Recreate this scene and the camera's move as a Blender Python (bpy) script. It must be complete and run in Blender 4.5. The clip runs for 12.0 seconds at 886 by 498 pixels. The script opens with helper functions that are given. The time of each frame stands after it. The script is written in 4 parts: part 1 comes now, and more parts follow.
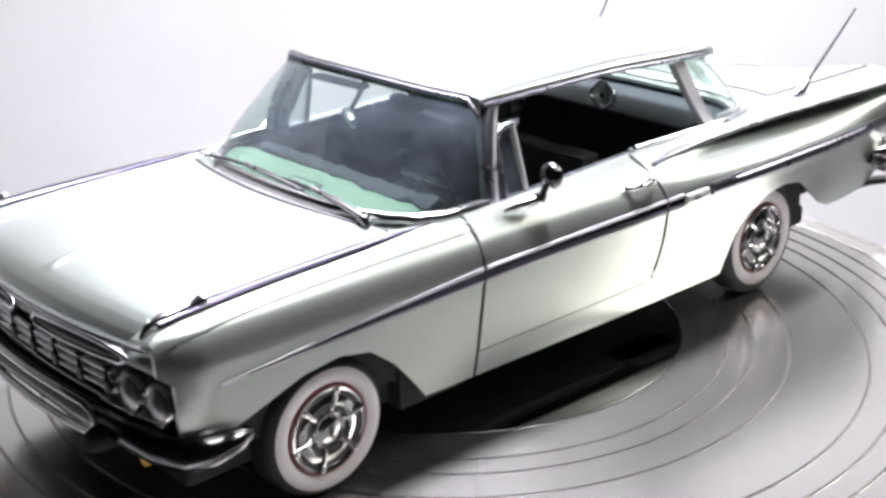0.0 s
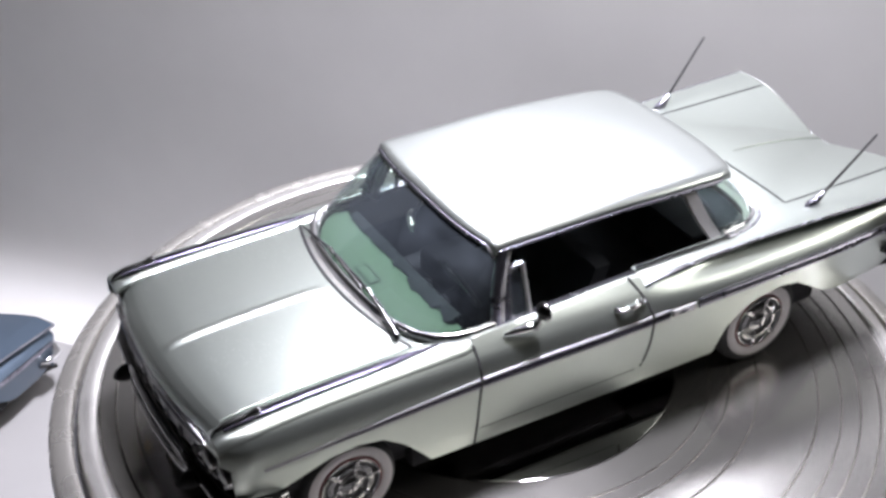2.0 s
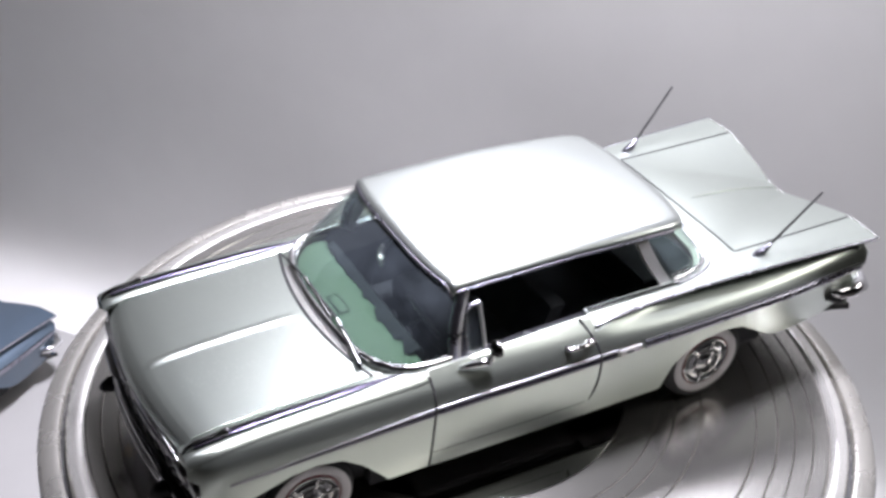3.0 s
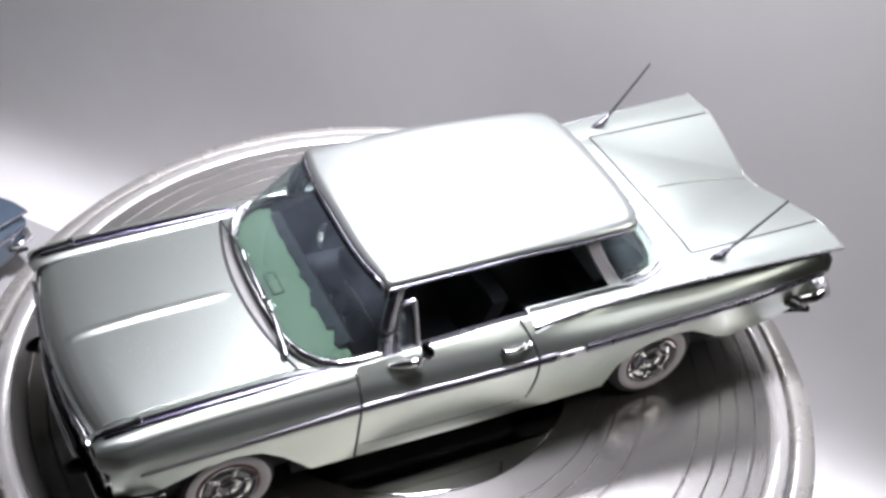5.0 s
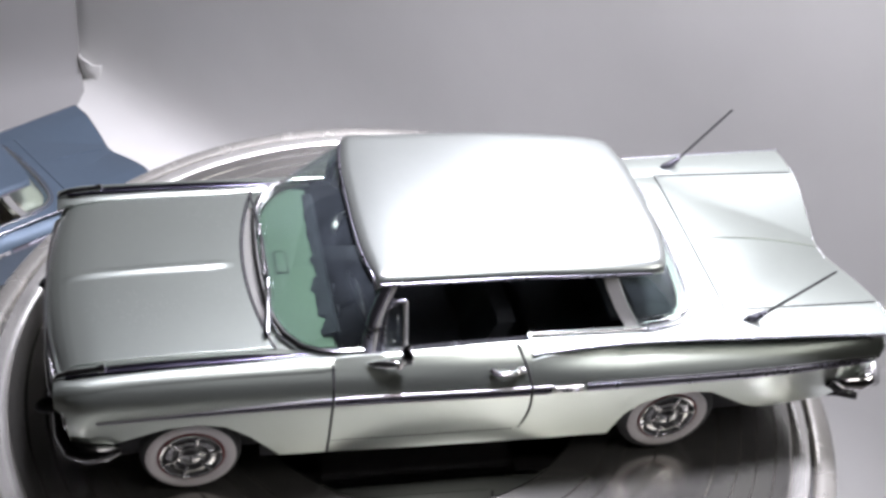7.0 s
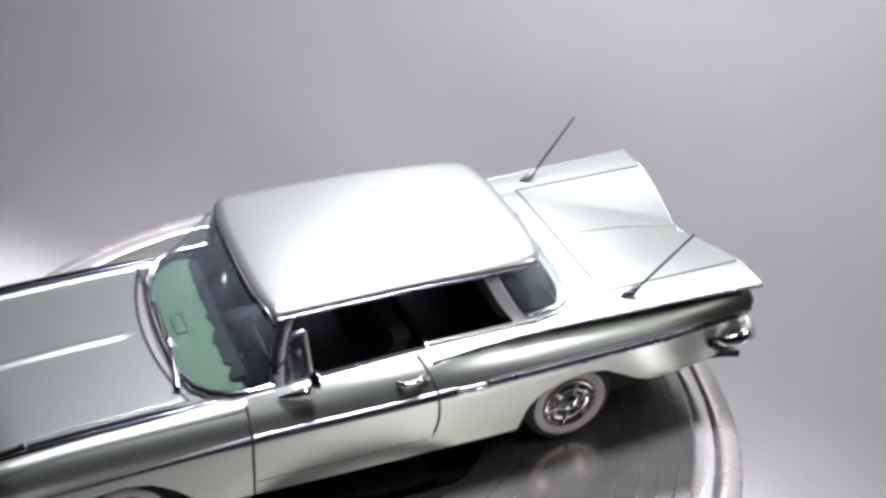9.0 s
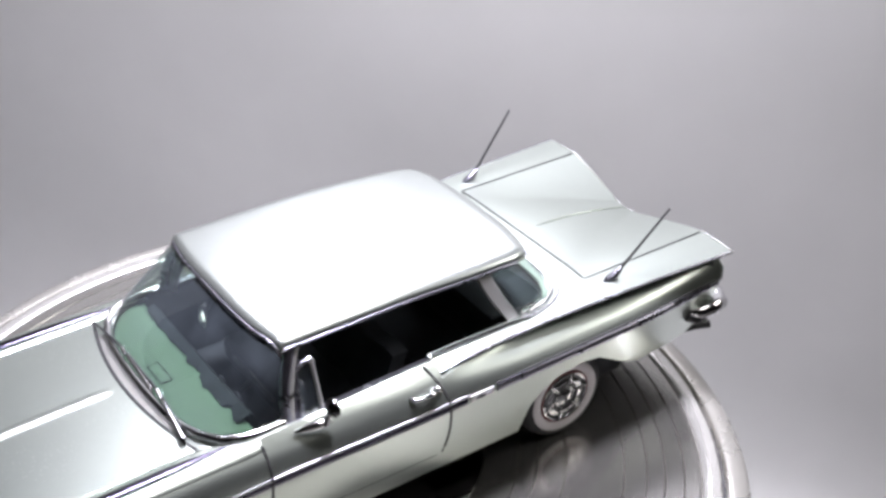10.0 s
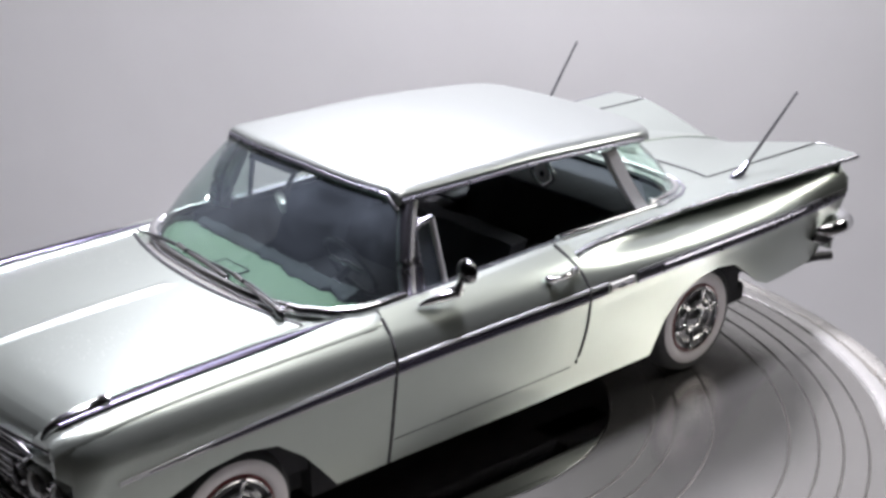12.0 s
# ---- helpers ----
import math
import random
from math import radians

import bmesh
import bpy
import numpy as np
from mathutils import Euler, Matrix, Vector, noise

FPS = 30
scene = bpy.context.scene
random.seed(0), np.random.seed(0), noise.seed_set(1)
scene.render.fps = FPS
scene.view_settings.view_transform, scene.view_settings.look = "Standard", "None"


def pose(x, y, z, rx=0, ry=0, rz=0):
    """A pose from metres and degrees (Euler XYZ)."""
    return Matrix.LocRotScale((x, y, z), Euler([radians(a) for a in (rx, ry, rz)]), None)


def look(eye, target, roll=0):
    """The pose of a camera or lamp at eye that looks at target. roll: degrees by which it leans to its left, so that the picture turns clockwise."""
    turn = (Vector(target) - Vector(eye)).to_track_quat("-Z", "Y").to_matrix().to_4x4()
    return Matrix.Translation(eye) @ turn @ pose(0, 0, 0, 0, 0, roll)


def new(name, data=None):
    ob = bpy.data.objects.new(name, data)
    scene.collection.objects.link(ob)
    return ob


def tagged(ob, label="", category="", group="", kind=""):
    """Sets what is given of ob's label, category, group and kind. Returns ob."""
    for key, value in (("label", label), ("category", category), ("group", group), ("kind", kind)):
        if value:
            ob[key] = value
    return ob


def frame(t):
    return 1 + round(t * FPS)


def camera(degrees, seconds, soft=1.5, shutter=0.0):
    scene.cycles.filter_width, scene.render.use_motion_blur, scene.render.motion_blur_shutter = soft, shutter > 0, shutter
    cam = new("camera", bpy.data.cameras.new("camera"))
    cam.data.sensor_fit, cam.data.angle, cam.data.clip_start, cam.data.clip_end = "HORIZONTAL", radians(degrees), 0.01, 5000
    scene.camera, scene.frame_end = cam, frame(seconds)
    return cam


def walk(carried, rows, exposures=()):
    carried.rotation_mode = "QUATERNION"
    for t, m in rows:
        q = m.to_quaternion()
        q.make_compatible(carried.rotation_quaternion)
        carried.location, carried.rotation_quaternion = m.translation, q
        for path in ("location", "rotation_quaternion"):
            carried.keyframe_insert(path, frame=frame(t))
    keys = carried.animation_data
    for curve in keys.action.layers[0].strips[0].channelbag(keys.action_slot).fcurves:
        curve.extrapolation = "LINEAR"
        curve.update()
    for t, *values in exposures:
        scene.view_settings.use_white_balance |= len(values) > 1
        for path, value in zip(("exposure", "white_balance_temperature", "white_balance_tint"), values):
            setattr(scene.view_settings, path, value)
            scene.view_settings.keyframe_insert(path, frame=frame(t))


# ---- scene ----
# ---------------------------------------------------------------- camera and walk
# All plans below are in metres of the full-size car; S brings them to the 1:25 model.
S = 0.04
cam = camera(37.6, 12.0, soft=3.2)
PATH = [
    (0, (-4.272, -4.647, 2.872), (-3.015, -3.271, 2.147), -0.9),
    (0.5, (-3.976, -4.646, 3.768), (-2.843, -3.327, 2.781), -0.7),
    (1, (-3.692, -5.284, 4.417), (-2.678, -3.909, 3.377), -2.0),
    (1.5, (-3.713, -5.676, 5.073), (-2.855, -4.218, 4.007), -2.6),
    (2, (-3.725, -5.815, 5.475), (-2.894, -4.374, 4.365), -0.2),
    (2.5, (-3.708, -6.004, 5.884), (-2.897, -4.554, 4.771), 1.2),
    (2.7, (-3.684, -6.126, 5.952), (-2.87, -4.68, 4.836), 1.4),
    (4.3, (-3.319, -6.348, 6.654), (-2.583, -4.952, 5.426), 5.9),
    (4.5, (-3.29, -6.068, 6.565), (-2.52, -4.699, 5.328), 6.5),
    (5, (-2.908, -5.757, 6.547), (-2.169, -4.426, 5.249), 6.2),
    (5.5, (-2.558, -6.237, 6.498), (-1.954, -4.791, 5.255), 8.9),
    (6, (-2.137, -6.157, 6.437), (-1.626, -4.67, 5.201), 9.4),
    (6.5, (-1.925, -6.058, 6.355), (-1.433, -4.596, 5.082), 9.6),
    (7, (-1.758, -6.057, 6.293), (-1.3, -4.587, 5.017), 8.6),
    (7.2, (-1.669, -6.086, 6.251), (-1.204, -4.619, 4.974), 8.5),
    (8.8, (-1.82, -6.698, 6.112), (-1.214, -5.18, 4.96), 1.5),
    (9, (-1.915, -6.758, 6.092), (-1.272, -5.231, 4.972), 1.2),
    (9.5, (-2.309, -6.695, 5.883), (-1.567, -5.176, 4.815), -0.6),
    (10, (-3.029, -5.943, 5.772), (-2.06, -4.565, 4.694), 0.4),
    (10.5, (-3.514, -5.719, 5.0), (-2.499, -4.336, 3.972), -0.2),
    (11, (-3.811, -5.304, 4.51), (-2.669, -3.947, 3.586), 0.4),
    (11.5, (-4.133, -5.02, 3.898), (-2.953, -3.652, 3.04), 0.1),
    (12, (-3.875, -4.968, 3.327), (-2.656, -3.562, 2.594), -0.0),
]
walk(cam, [(t, look(Vector(e) * S, Vector(a) * S, r)) for t, e, a, r in PATH],
     exposures=[(0.0, 1.15), (0.5, 0.8), (1.0, 0.42), (1.5, 0.12), (2.5, 0.0), (4.5, 0.0), (5.5, -0.08), (7.0, -0.03), (9.0, 0.05), (11.0, 0.16), (12.0, 0.24)])

# ---------------------------------------------------------------- light
world = bpy.data.worlds.new("world")
scene.world = world
world.use_nodes = True
world.node_tree.nodes["Background"].inputs["Color"].default_value = (0.82, 0.86, 1.0, 1)
world.node_tree.nodes["Background"].inputs["Strength"].default_value = 0.062


def area_lamp(name, at, aim, size, power, colour, spread=180.0):
    data = bpy.data.lights.new(name, "AREA")
    data.shape, data.size, data.energy, data.color = "DISK", size * S, power, colour
    data.spread = radians(spread)
    ob = new(name, data)
    ob.matrix_world = look(Vector(at) * S, Vector(aim) * S)
    return ob


area_lamp("desk_lamp_light", (6.8, 9.9, 11.4), (0.2, 0, 0.8), 8.6, 3.1, (0.915, 0.90, 1.0))
area_lamp("overhead_lamp_light", (2.8, 1.4, 17.0), (2.2, 2.2, 0.0), 3.6, 3.5, (0.91, 0.89, 1.0), 76.0)
area_lamp("ceiling_lamp_light", (5.0, -6.8, 18.5), (0.8, -1.0, 0.0), 8.5, 1.25, (1.0, 0.96, 0.93))
area_lamp("side_lamp_light", (11.5, -5.2, 8.5), (0.8, -1.0, 0.4), 4.0, 0.62, (1.0, 0.965, 0.92))


# ---------------------------------------------------------------- materials
def material(name, colour, rough=0.5, metal=0.0, coat=0.0, vary=0.06, scale=300.0, bump=0.0, bump_scale=900.0, spec=0.5, rough_vary=0.08, flakes=0.0):
    m = bpy.data.materials.new(name)
    m.use_nodes = True
    nt = m.node_tree
    b = nt.nodes["Principled BSDF"]
    b.inputs["Roughness"].default_value = rough
    b.inputs["Metallic"].default_value = metal
    b.inputs["Coat Weight"].default_value = coat
    b.inputs["Coat Roughness"].default_value = 0.06
    b.inputs["Specular IOR Level"].default_value = spec
    tc = nt.nodes.new("ShaderNodeTexCoord")
    big = nt.nodes.new("ShaderNodeTexNoise")
    big.inputs["Scale"].default_value = scale * 0.12
    big.inputs["Detail"].default_value = 4
    fine = nt.nodes.new("ShaderNodeTexNoise")
    fine.inputs["Scale"].default_value = scale
    fine.inputs["Detail"].default_value = 6
    both = nt.nodes.new("ShaderNodeMix")
    both.data_type = "FLOAT"
    both.inputs[0].default_value = 0.5
    nt.links.new(tc.outputs["Object"], big.inputs["Vector"])
    nt.links.new(tc.outputs["Object"], fine.inputs["Vector"])
    nt.links.new(big.outputs["Fac"], both.inputs[2])
    nt.links.new(fine.outputs["Fac"], both.inputs[3])
    ramp = nt.nodes.new("ShaderNodeValToRGB")
    c = Vector(colour)
    ramp.color_ramp.elements[0].position, ramp.color_ramp.elements[1].position = 0.3, 0.7
    ramp.color_ramp.elements[0].color = (*(c * (1 - vary)), 1)
    ramp.color_ramp.elements[1].color = (*(c * (1 + vary)), 1)
    nt.links.new(both.outputs[0], ramp.inputs["Fac"])
    out = ramp.outputs["Color"]
    if flakes:
        dust = nt.nodes.new("ShaderNodeTexVoronoi")
        dust.inputs["Scale"].default_value = 1100.0
        cut = nt.nodes.new("ShaderNodeMapRange")
        cut.inputs["From Min"].default_value, cut.inputs["From Max"].default_value = 0.24, 0.10
        patch = nt.nodes.new("ShaderNodeTexNoise")
        patch.inputs["Scale"].default_value = 45.0
        gate = nt.nodes.new("ShaderNodeMapRange")
        gate.inputs["From Min"].default_value, gate.inputs["From Max"].default_value = 0.46, 0.70
        times = nt.nodes.new("ShaderNodeMath")
        times.operation = "MULTIPLY"
        for n in (dust, patch):
            nt.links.new(tc.outputs["Object"], n.inputs["Vector"])
        nt.links.new(dust.outputs["Distance"], cut.inputs["Value"])
        nt.links.new(patch.outputs["Fac"], gate.inputs["Value"])
        nt.links.new(cut.outputs["Result"], times.inputs[0])
        nt.links.new(gate.outputs["Result"], times.inputs[1])
        scaled = nt.nodes.new("ShaderNodeMath")
        scaled.operation = "MULTIPLY"
        scaled.inputs[1].default_value = flakes
        nt.links.new(times.outputs[0], scaled.inputs[0])
        mixed = nt.nodes.new("ShaderNodeMix")
        mixed.data_type = "RGBA"
        mixed.inputs[7].default_value = (0.75, 0.77, 0.74, 1)
        nt.links.new(scaled.outputs[0], mixed.inputs[0])
        nt.links.new(out, mixed.inputs[6])
        out = mixed.outputs[2]
    nt.links.new(out, b.inputs["Base Color"])
    rr = nt.nodes.new("ShaderNodeMapRange")
    rr.inputs["To Min"].default_value = max(0.02, rough - rough_vary)
    rr.inputs["To Max"].default_value = min(1.0, rough + rough_vary)
    nt.links.new(both.outputs[0], rr.inputs["Value"])
    nt.links.new(rr.outputs["Result"], b.inputs["Roughness"])
    if bump:
        fb = nt.nodes.new("ShaderNodeTexNoise")
        fb.inputs["Scale"].default_value = bump_scale
        nt.links.new(tc.outputs["Object"], fb.inputs["Vector"])
        bn = nt.nodes.new("ShaderNodeBump")
        bn.inputs["Strength"].default_value = bump
        bn.inputs["Distance"].default_value = 0.0004
        nt.links.new(fb.outputs["Fac"], bn.inputs["Height"])
        nt.links.new(bn.outputs["Normal"], b.inputs["Normal"])
    return m


def glass(name, colour, rough=0.02):
    m = bpy.data.materials.new(name)
    m.use_nodes = True
    nt = m.node_tree
    nt.nodes.remove(nt.nodes["Principled BSDF"])
    clear = nt.nodes.new("ShaderNodeBsdfTransparent")
    clear.inputs["Color"].default_value = (*colour, 1)
    gloss = nt.nodes.new("ShaderNodeBsdfGlossy")
    gloss.inputs["Roughness"].default_value = rough
    facing = nt.nodes.new("ShaderNodeLayerWeight")
    power = nt.nodes.new("ShaderNodeMath")
    power.operation = "POWER"
    power.inputs[1].default_value = 4.0
    fres = nt.nodes.new("ShaderNodeMapRange")
    fres.inputs["To Min"].default_value, fres.inputs["To Max"].default_value = 0.12, 0.9
    nt.links.new(facing.outputs["Facing"], power.inputs[0])
    nt.links.new(power.outputs[0], fres.inputs["Value"])
    mix = nt.nodes.new("ShaderNodeMixShader")
    nt.links.new(fres.outputs["Result"], mix.inputs[0])
    nt.links.new(clear.outputs["BSDF"], mix.inputs[1])
    nt.links.new(gloss.outputs["BSDF"], mix.inputs[2])
    # bluish diffuse haze, put in for reflected sheen as well as dust
    sheen_haze = nt.nodes.new("ShaderNodeBsdfDiffuse")
    sheen_haze.inputs["Color"].default_value = (0.62, 0.70, 0.86, 1)
    hazed = nt.nodes.new("ShaderNodeMixShader")
    tc = nt.nodes.new("ShaderNodeTexCoord")
    haze_patches = nt.nodes.new("ShaderNodeTexNoise")
    haze_patches.inputs["Scale"].default_value = 38.0
    haze_patches.inputs["Detail"].default_value = 5
    haze_patches.inputs["Distortion"].default_value = 1.2
    amount = nt.nodes.new("ShaderNodeMapRange")
    amount.inputs["From Min"].default_value, amount.inputs["From Max"].default_value = 0.35, 0.75
    amount.inputs["To Min"].default_value, amount.inputs["To Max"].default_value = 0.006, 0.04
    nt.links.new(tc.outputs["Object"], haze_patches.inputs["Vector"])
    nt.links.new(haze_patches.outputs["Fac"], amount.inputs["Value"])
    nt.links.new(amount.outputs["Result"], hazed.inputs[0])
    nt.links.new(mix.outputs["Shader"], hazed.inputs[1])
    nt.links.new(sheen_haze.outputs["BSDF"], hazed.inputs[2])
    nt.links.new(hazed.outputs["Shader"], nt.nodes["Material Output"].inputs["Surface"])
    return m


def turned(m, amount):
    """Fine circular tool marks round the z axis."""
    nt = m.node_tree
    t = nt.nodes.new("ShaderNodeTangent")
    t.direction_type, t.axis = "RADIAL", "Z"
    b = nt.nodes["Principled BSDF"]
    b.inputs["Anisotropic"].default_value = amount
    b.inputs["Anisotropic Rotation"].default_value = 0.25
    nt.links.new(t.outputs["Tangent"], b.inputs["Tangent"])


green_paint = material("pale_green_metallic_paint", (0.49, 0.535, 0.495), 0.30, 0.91, 0.2, 0.02, 500, rough_vary=0.01)
dusty_paint = material("pale_green_paint_with_dust", (0.49, 0.535, 0.495), 0.30, 0.91, 0.2, 0.02, 500, rough_vary=0.01, flakes=1.0)
roof_paint = material("pearl_white_green_paint", (0.46, 0.492, 0.472), 0.28, 0.90, 0.2, 0.02, 500, rough_vary=0.01)
blue_paint = material("slate_blue_paint", (0.115, 0.158, 0.215), 0.38, 0.4, 0.3, 0.05, 400)
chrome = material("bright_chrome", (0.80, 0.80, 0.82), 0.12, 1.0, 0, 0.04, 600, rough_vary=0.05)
# chrome whose reflections of dark surroundings are put into the base colour
darkened_chrome = material("chrome_dark_reflections", (0.16, 0.16, 0.165), 0.14, 1.0, 0, 0.06, 600, rough_vary=0.05)
foil = material("satin_metal_trim", (0.50, 0.50, 0.56), 0.26, 1.0, 0, 0.08, 600)
dark_metal = material("dark_shadow_line", (0.022, 0.022, 0.024), 0.6)
dark_steel = material("dark_steel", (0.10, 0.10, 0.105), 0.35, 0.8)
pillar_grey = material("satin_grey_paint", (0.36, 0.355, 0.35), 0.45, 0.2)
matte_black = material("matte_black_plastic", (0.045, 0.045, 0.047), 0.9, vary=0.2, spec=0.1)
black = material("black_plastic", (0.034, 0.034, 0.037), 0.45, vary=0.2)
rubber = material("black_rubber", (0.03, 0.03, 0.031), 0.7, vary=0.15, bump=0.1)
whitewall = material("whitewall_rubber", (0.60, 0.57, 0.565), 0.6, vary=0.05)
plate_white = material("white_enamel", (0.80, 0.80, 0.78), 0.4)
red_line = material("red_painted_ring", (0.16, 0.035, 0.035), 0.4)
interior_dark = material("dark_vinyl", (0.032, 0.035, 0.042), 0.75, vary=0.2, bump=0.15, spec=0.2)
interior_green = material("pale_green_vinyl", (0.115, 0.175, 0.125), 0.45, vary=0.05)
interior_cream = material("cream_vinyl", (0.62, 0.58, 0.50), 0.5)
headliner = material("grey_headliner", (0.09, 0.095, 0.105), 0.8)
lens_glass = material("headlight_lens", (0.55, 0.56, 0.55), 0.12, 0.5, 0.6)
red_lens = material("red_tail_lens", (0.35, 0.02, 0.02), 0.15, 0.0, 0.8)
amber = material("amber_lens", (0.75, 0.45, 0.08), 0.2)
clear_glass = glass("clear_window_plastic", (0.90, 0.95, 0.92))
mirror_metal = material("polished_steel_disc", (0.45, 0.445, 0.44), 0.06, 1.0, 0, 0.03, 120, rough_vary=0.02)
satin_metal = material("satin_steel_platter", (0.46, 0.45, 0.43), 0.235, 0.95, 0, 0.03, 120, rough_vary=0.02)
turned(satin_metal, 0.4)
spear_metal = material("smoky_chrome_trim", (0.060, 0.055, 0.080), 0.2, 1.0, 0, 0.06, 600)
insert_metal = material("smoky_brushed_insert", (0.30, 0.295, 0.35), 0.28, 1.0, 0, 0.06, 600)
trim_metal = material("brushed_pale_trim", (0.42, 0.42, 0.45), 0.36, 0.75, 0, 0.05, 600)
bare_foil = material("bare_metal_foil", (0.56, 0.55, 0.54), 0.32, 0.65, 0, 0.05, 600)
outer_metal = material("cream_satin_metal", (0.60, 0.585, 0.55), 0.27, 0.8, 0, 0.06, 150)
turned(outer_metal, 0.4)
rim_metal = material("pale_satin_ring", (0.70, 0.69, 0.665), 0.24, 0.8, 0, 0.05, 150)
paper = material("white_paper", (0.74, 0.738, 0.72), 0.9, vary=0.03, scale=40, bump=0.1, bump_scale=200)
# same white paper; weaker light on this side is put into its colour
paper_side_dimmed = material("white_paper_side_dimmed", (0.33, 0.328, 0.325), 0.9, vary=0.03, scale=40, bump=0.1, bump_scale=200)
# floor paper like the backdrop, its colour lowered to offset strong lamp light
paper_floor_dimmed = material("white_paper_floor_dimmed", (0.38, 0.375, 0.372), 0.9, vary=0.03, scale=40, bump=0.1, bump_scale=200)
room_paint = material("grey_room_paint", (0.14, 0.14, 0.135), 0.9)
room_dark = material("dim_room_paint", (0.07, 0.065, 0.06), 0.9)


# ---------------------------------------------------------------- mesh helpers
def mesh_ob(name, verts, faces, mat, parent=None, label="", smooth=40.0, thick=0.0):
    """One mesh object from plan coordinates (full-size metres)."""
    me = bpy.data.meshes.new(name)
    me.from_pydata([Vector(v) * S for v in verts], [], faces)
    me.materials.append(mat)
    me.validate()
    bm = bmesh.new()
    bm.from_mesh(me)
    bmesh.ops.remove_doubles(bm, verts=bm.verts, dist=1e-6)
    bmesh.ops.recalc_face_normals(bm, faces=bm.faces)
    bm.to_mesh(me)
    bm.free()
    if smooth:
        me.polygons.foreach_set("use_smooth", [True] * len(me.polygons))
        me.set_sharp_from_angle(angle=radians(smooth))
    ob = new(name, me)
    if parent:
        ob.parent = parent
    if label:
        tagged(ob, label)
    if thick:
        sol = ob.modifiers.new("thickness", "SOLIDIFY")
        sol.thickness, sol.offset = thick * S, -1
    return ob


def grid_faces(n, m, wrap=False, base=0):
    f = []
    for i in range(n - 1):
        for j in range(m if wrap else m - 1):
            a, b = i * m + j, i * m + (j + 1) % m
            f.append((base + a, base + b, base + b + m, base + a + m))
    return f


def shell(name, rows, depth, mat, parent=None, label="", smooth=40.0, inward=(0, 0, -1)):
    """A sheet with a second skin at depth along inward, closed at its edges."""
    n, m = len(rows), len(rows[0])
    top = [Vector(p) for r in rows for p in r]
    d = Vector(inward).normalized() * depth
    verts = top + [p + d for p in top]
    f = grid_faces(n, m)
    k = n * m
    f += [tuple(k + q for q in reversed(g)) for g in grid_faces(n, m)]
    ring = [j for j in range(m)] + [i * m + m - 1 for i in range(1, n)] + [(n - 1) * m + j for j in range(m - 2, -1, -1)] + [i * m for i in range(n - 2, 0, -1)]
    for a, b in zip(ring, ring[1:] + ring[:1]):
        f.append((b, a, a + k, b + k))
    return mesh_ob(name, verts, f, mat, parent, label, smooth)


def tube(name, path, radii, mat, parent=None, label="", sides=10, flat=1.0, up=(0, 0, 1), smooth=50.0):
    """A round bar along a path; flat squashes it along up."""
    path = [Vector(p) for p in path]
    if isinstance(radii, (int, float)):
        radii = [radii] * len(path)
    verts, up = [], Vector(up)
    for i, p in enumerate(path):
        d = (path[min(i + 1, len(path) - 1)] - path[max(i - 1, 0)]).normalized()
        u = up if abs(up.dot(d)) < 0.95 else Vector((1, 0, 0))
        side = d.cross(u).normalized()
        above = side.cross(d).normalized()
        for k in range(sides):
            a = 2 * math.pi * k / sides
            verts.append(p + side * math.cos(a) * radii[i] + above * math.sin(a) * radii[i] * flat)
    f = grid_faces(len(path), sides, True)
    f.append(tuple(range(sides)))
    f.append(tuple(range((len(path) - 1) * sides, len(path) * sides)))
    return mesh_ob(name, verts, f, mat, parent, label, smooth)


def lathe(name, profile, mat, centre=(0, 0, 0), axis="z", parent=None, label="", sides=48, smooth=35.0):
    """A turned part: profile rows of radius and height along the axis."""
    verts = []
    for r, h in profile:
        for k in range(sides):
            a = 2 * math.pi * k / sides
            c, s = r * math.cos(a), r * math.sin(a)
            v = (c, s, h) if axis == "z" else (c, h, s) if axis == "y" else (h, c, s)
            verts.append(Vector(v) + Vector(centre))
    return mesh_ob(name, verts, grid_faces(len(profile), sides, True), mat, parent, label, smooth)


def slab(name, lo, hi, mat, parent=None, label="", bevel=0.0):
    bm = bmesh.new()
    bmesh.ops.create_cube(bm, size=1)
    for v in bm.verts:
        v.co = Vector([(lo[i] + hi[i]) / 2 + v.co[i] * (hi[i] - lo[i]) for i in range(3)]) * S
    if bevel:
        bmesh.ops.bevel(bm, geom=bm.edges[:], offset=bevel * S, segments=3, affect="EDGES", profile=0.5)
    me = bpy.data.meshes.new(name)
    bm.to_mesh(me)
    bm.free()
    me.materials.append(mat)
    me.polygons.foreach_set("use_smooth", [True] * len(me.polygons))
    me.set_sharp_from_angle(angle=radians(35))
    ob = new(name, me)
    if parent:
        ob.parent = parent
    if label:
        tagged(ob, label)
    return ob


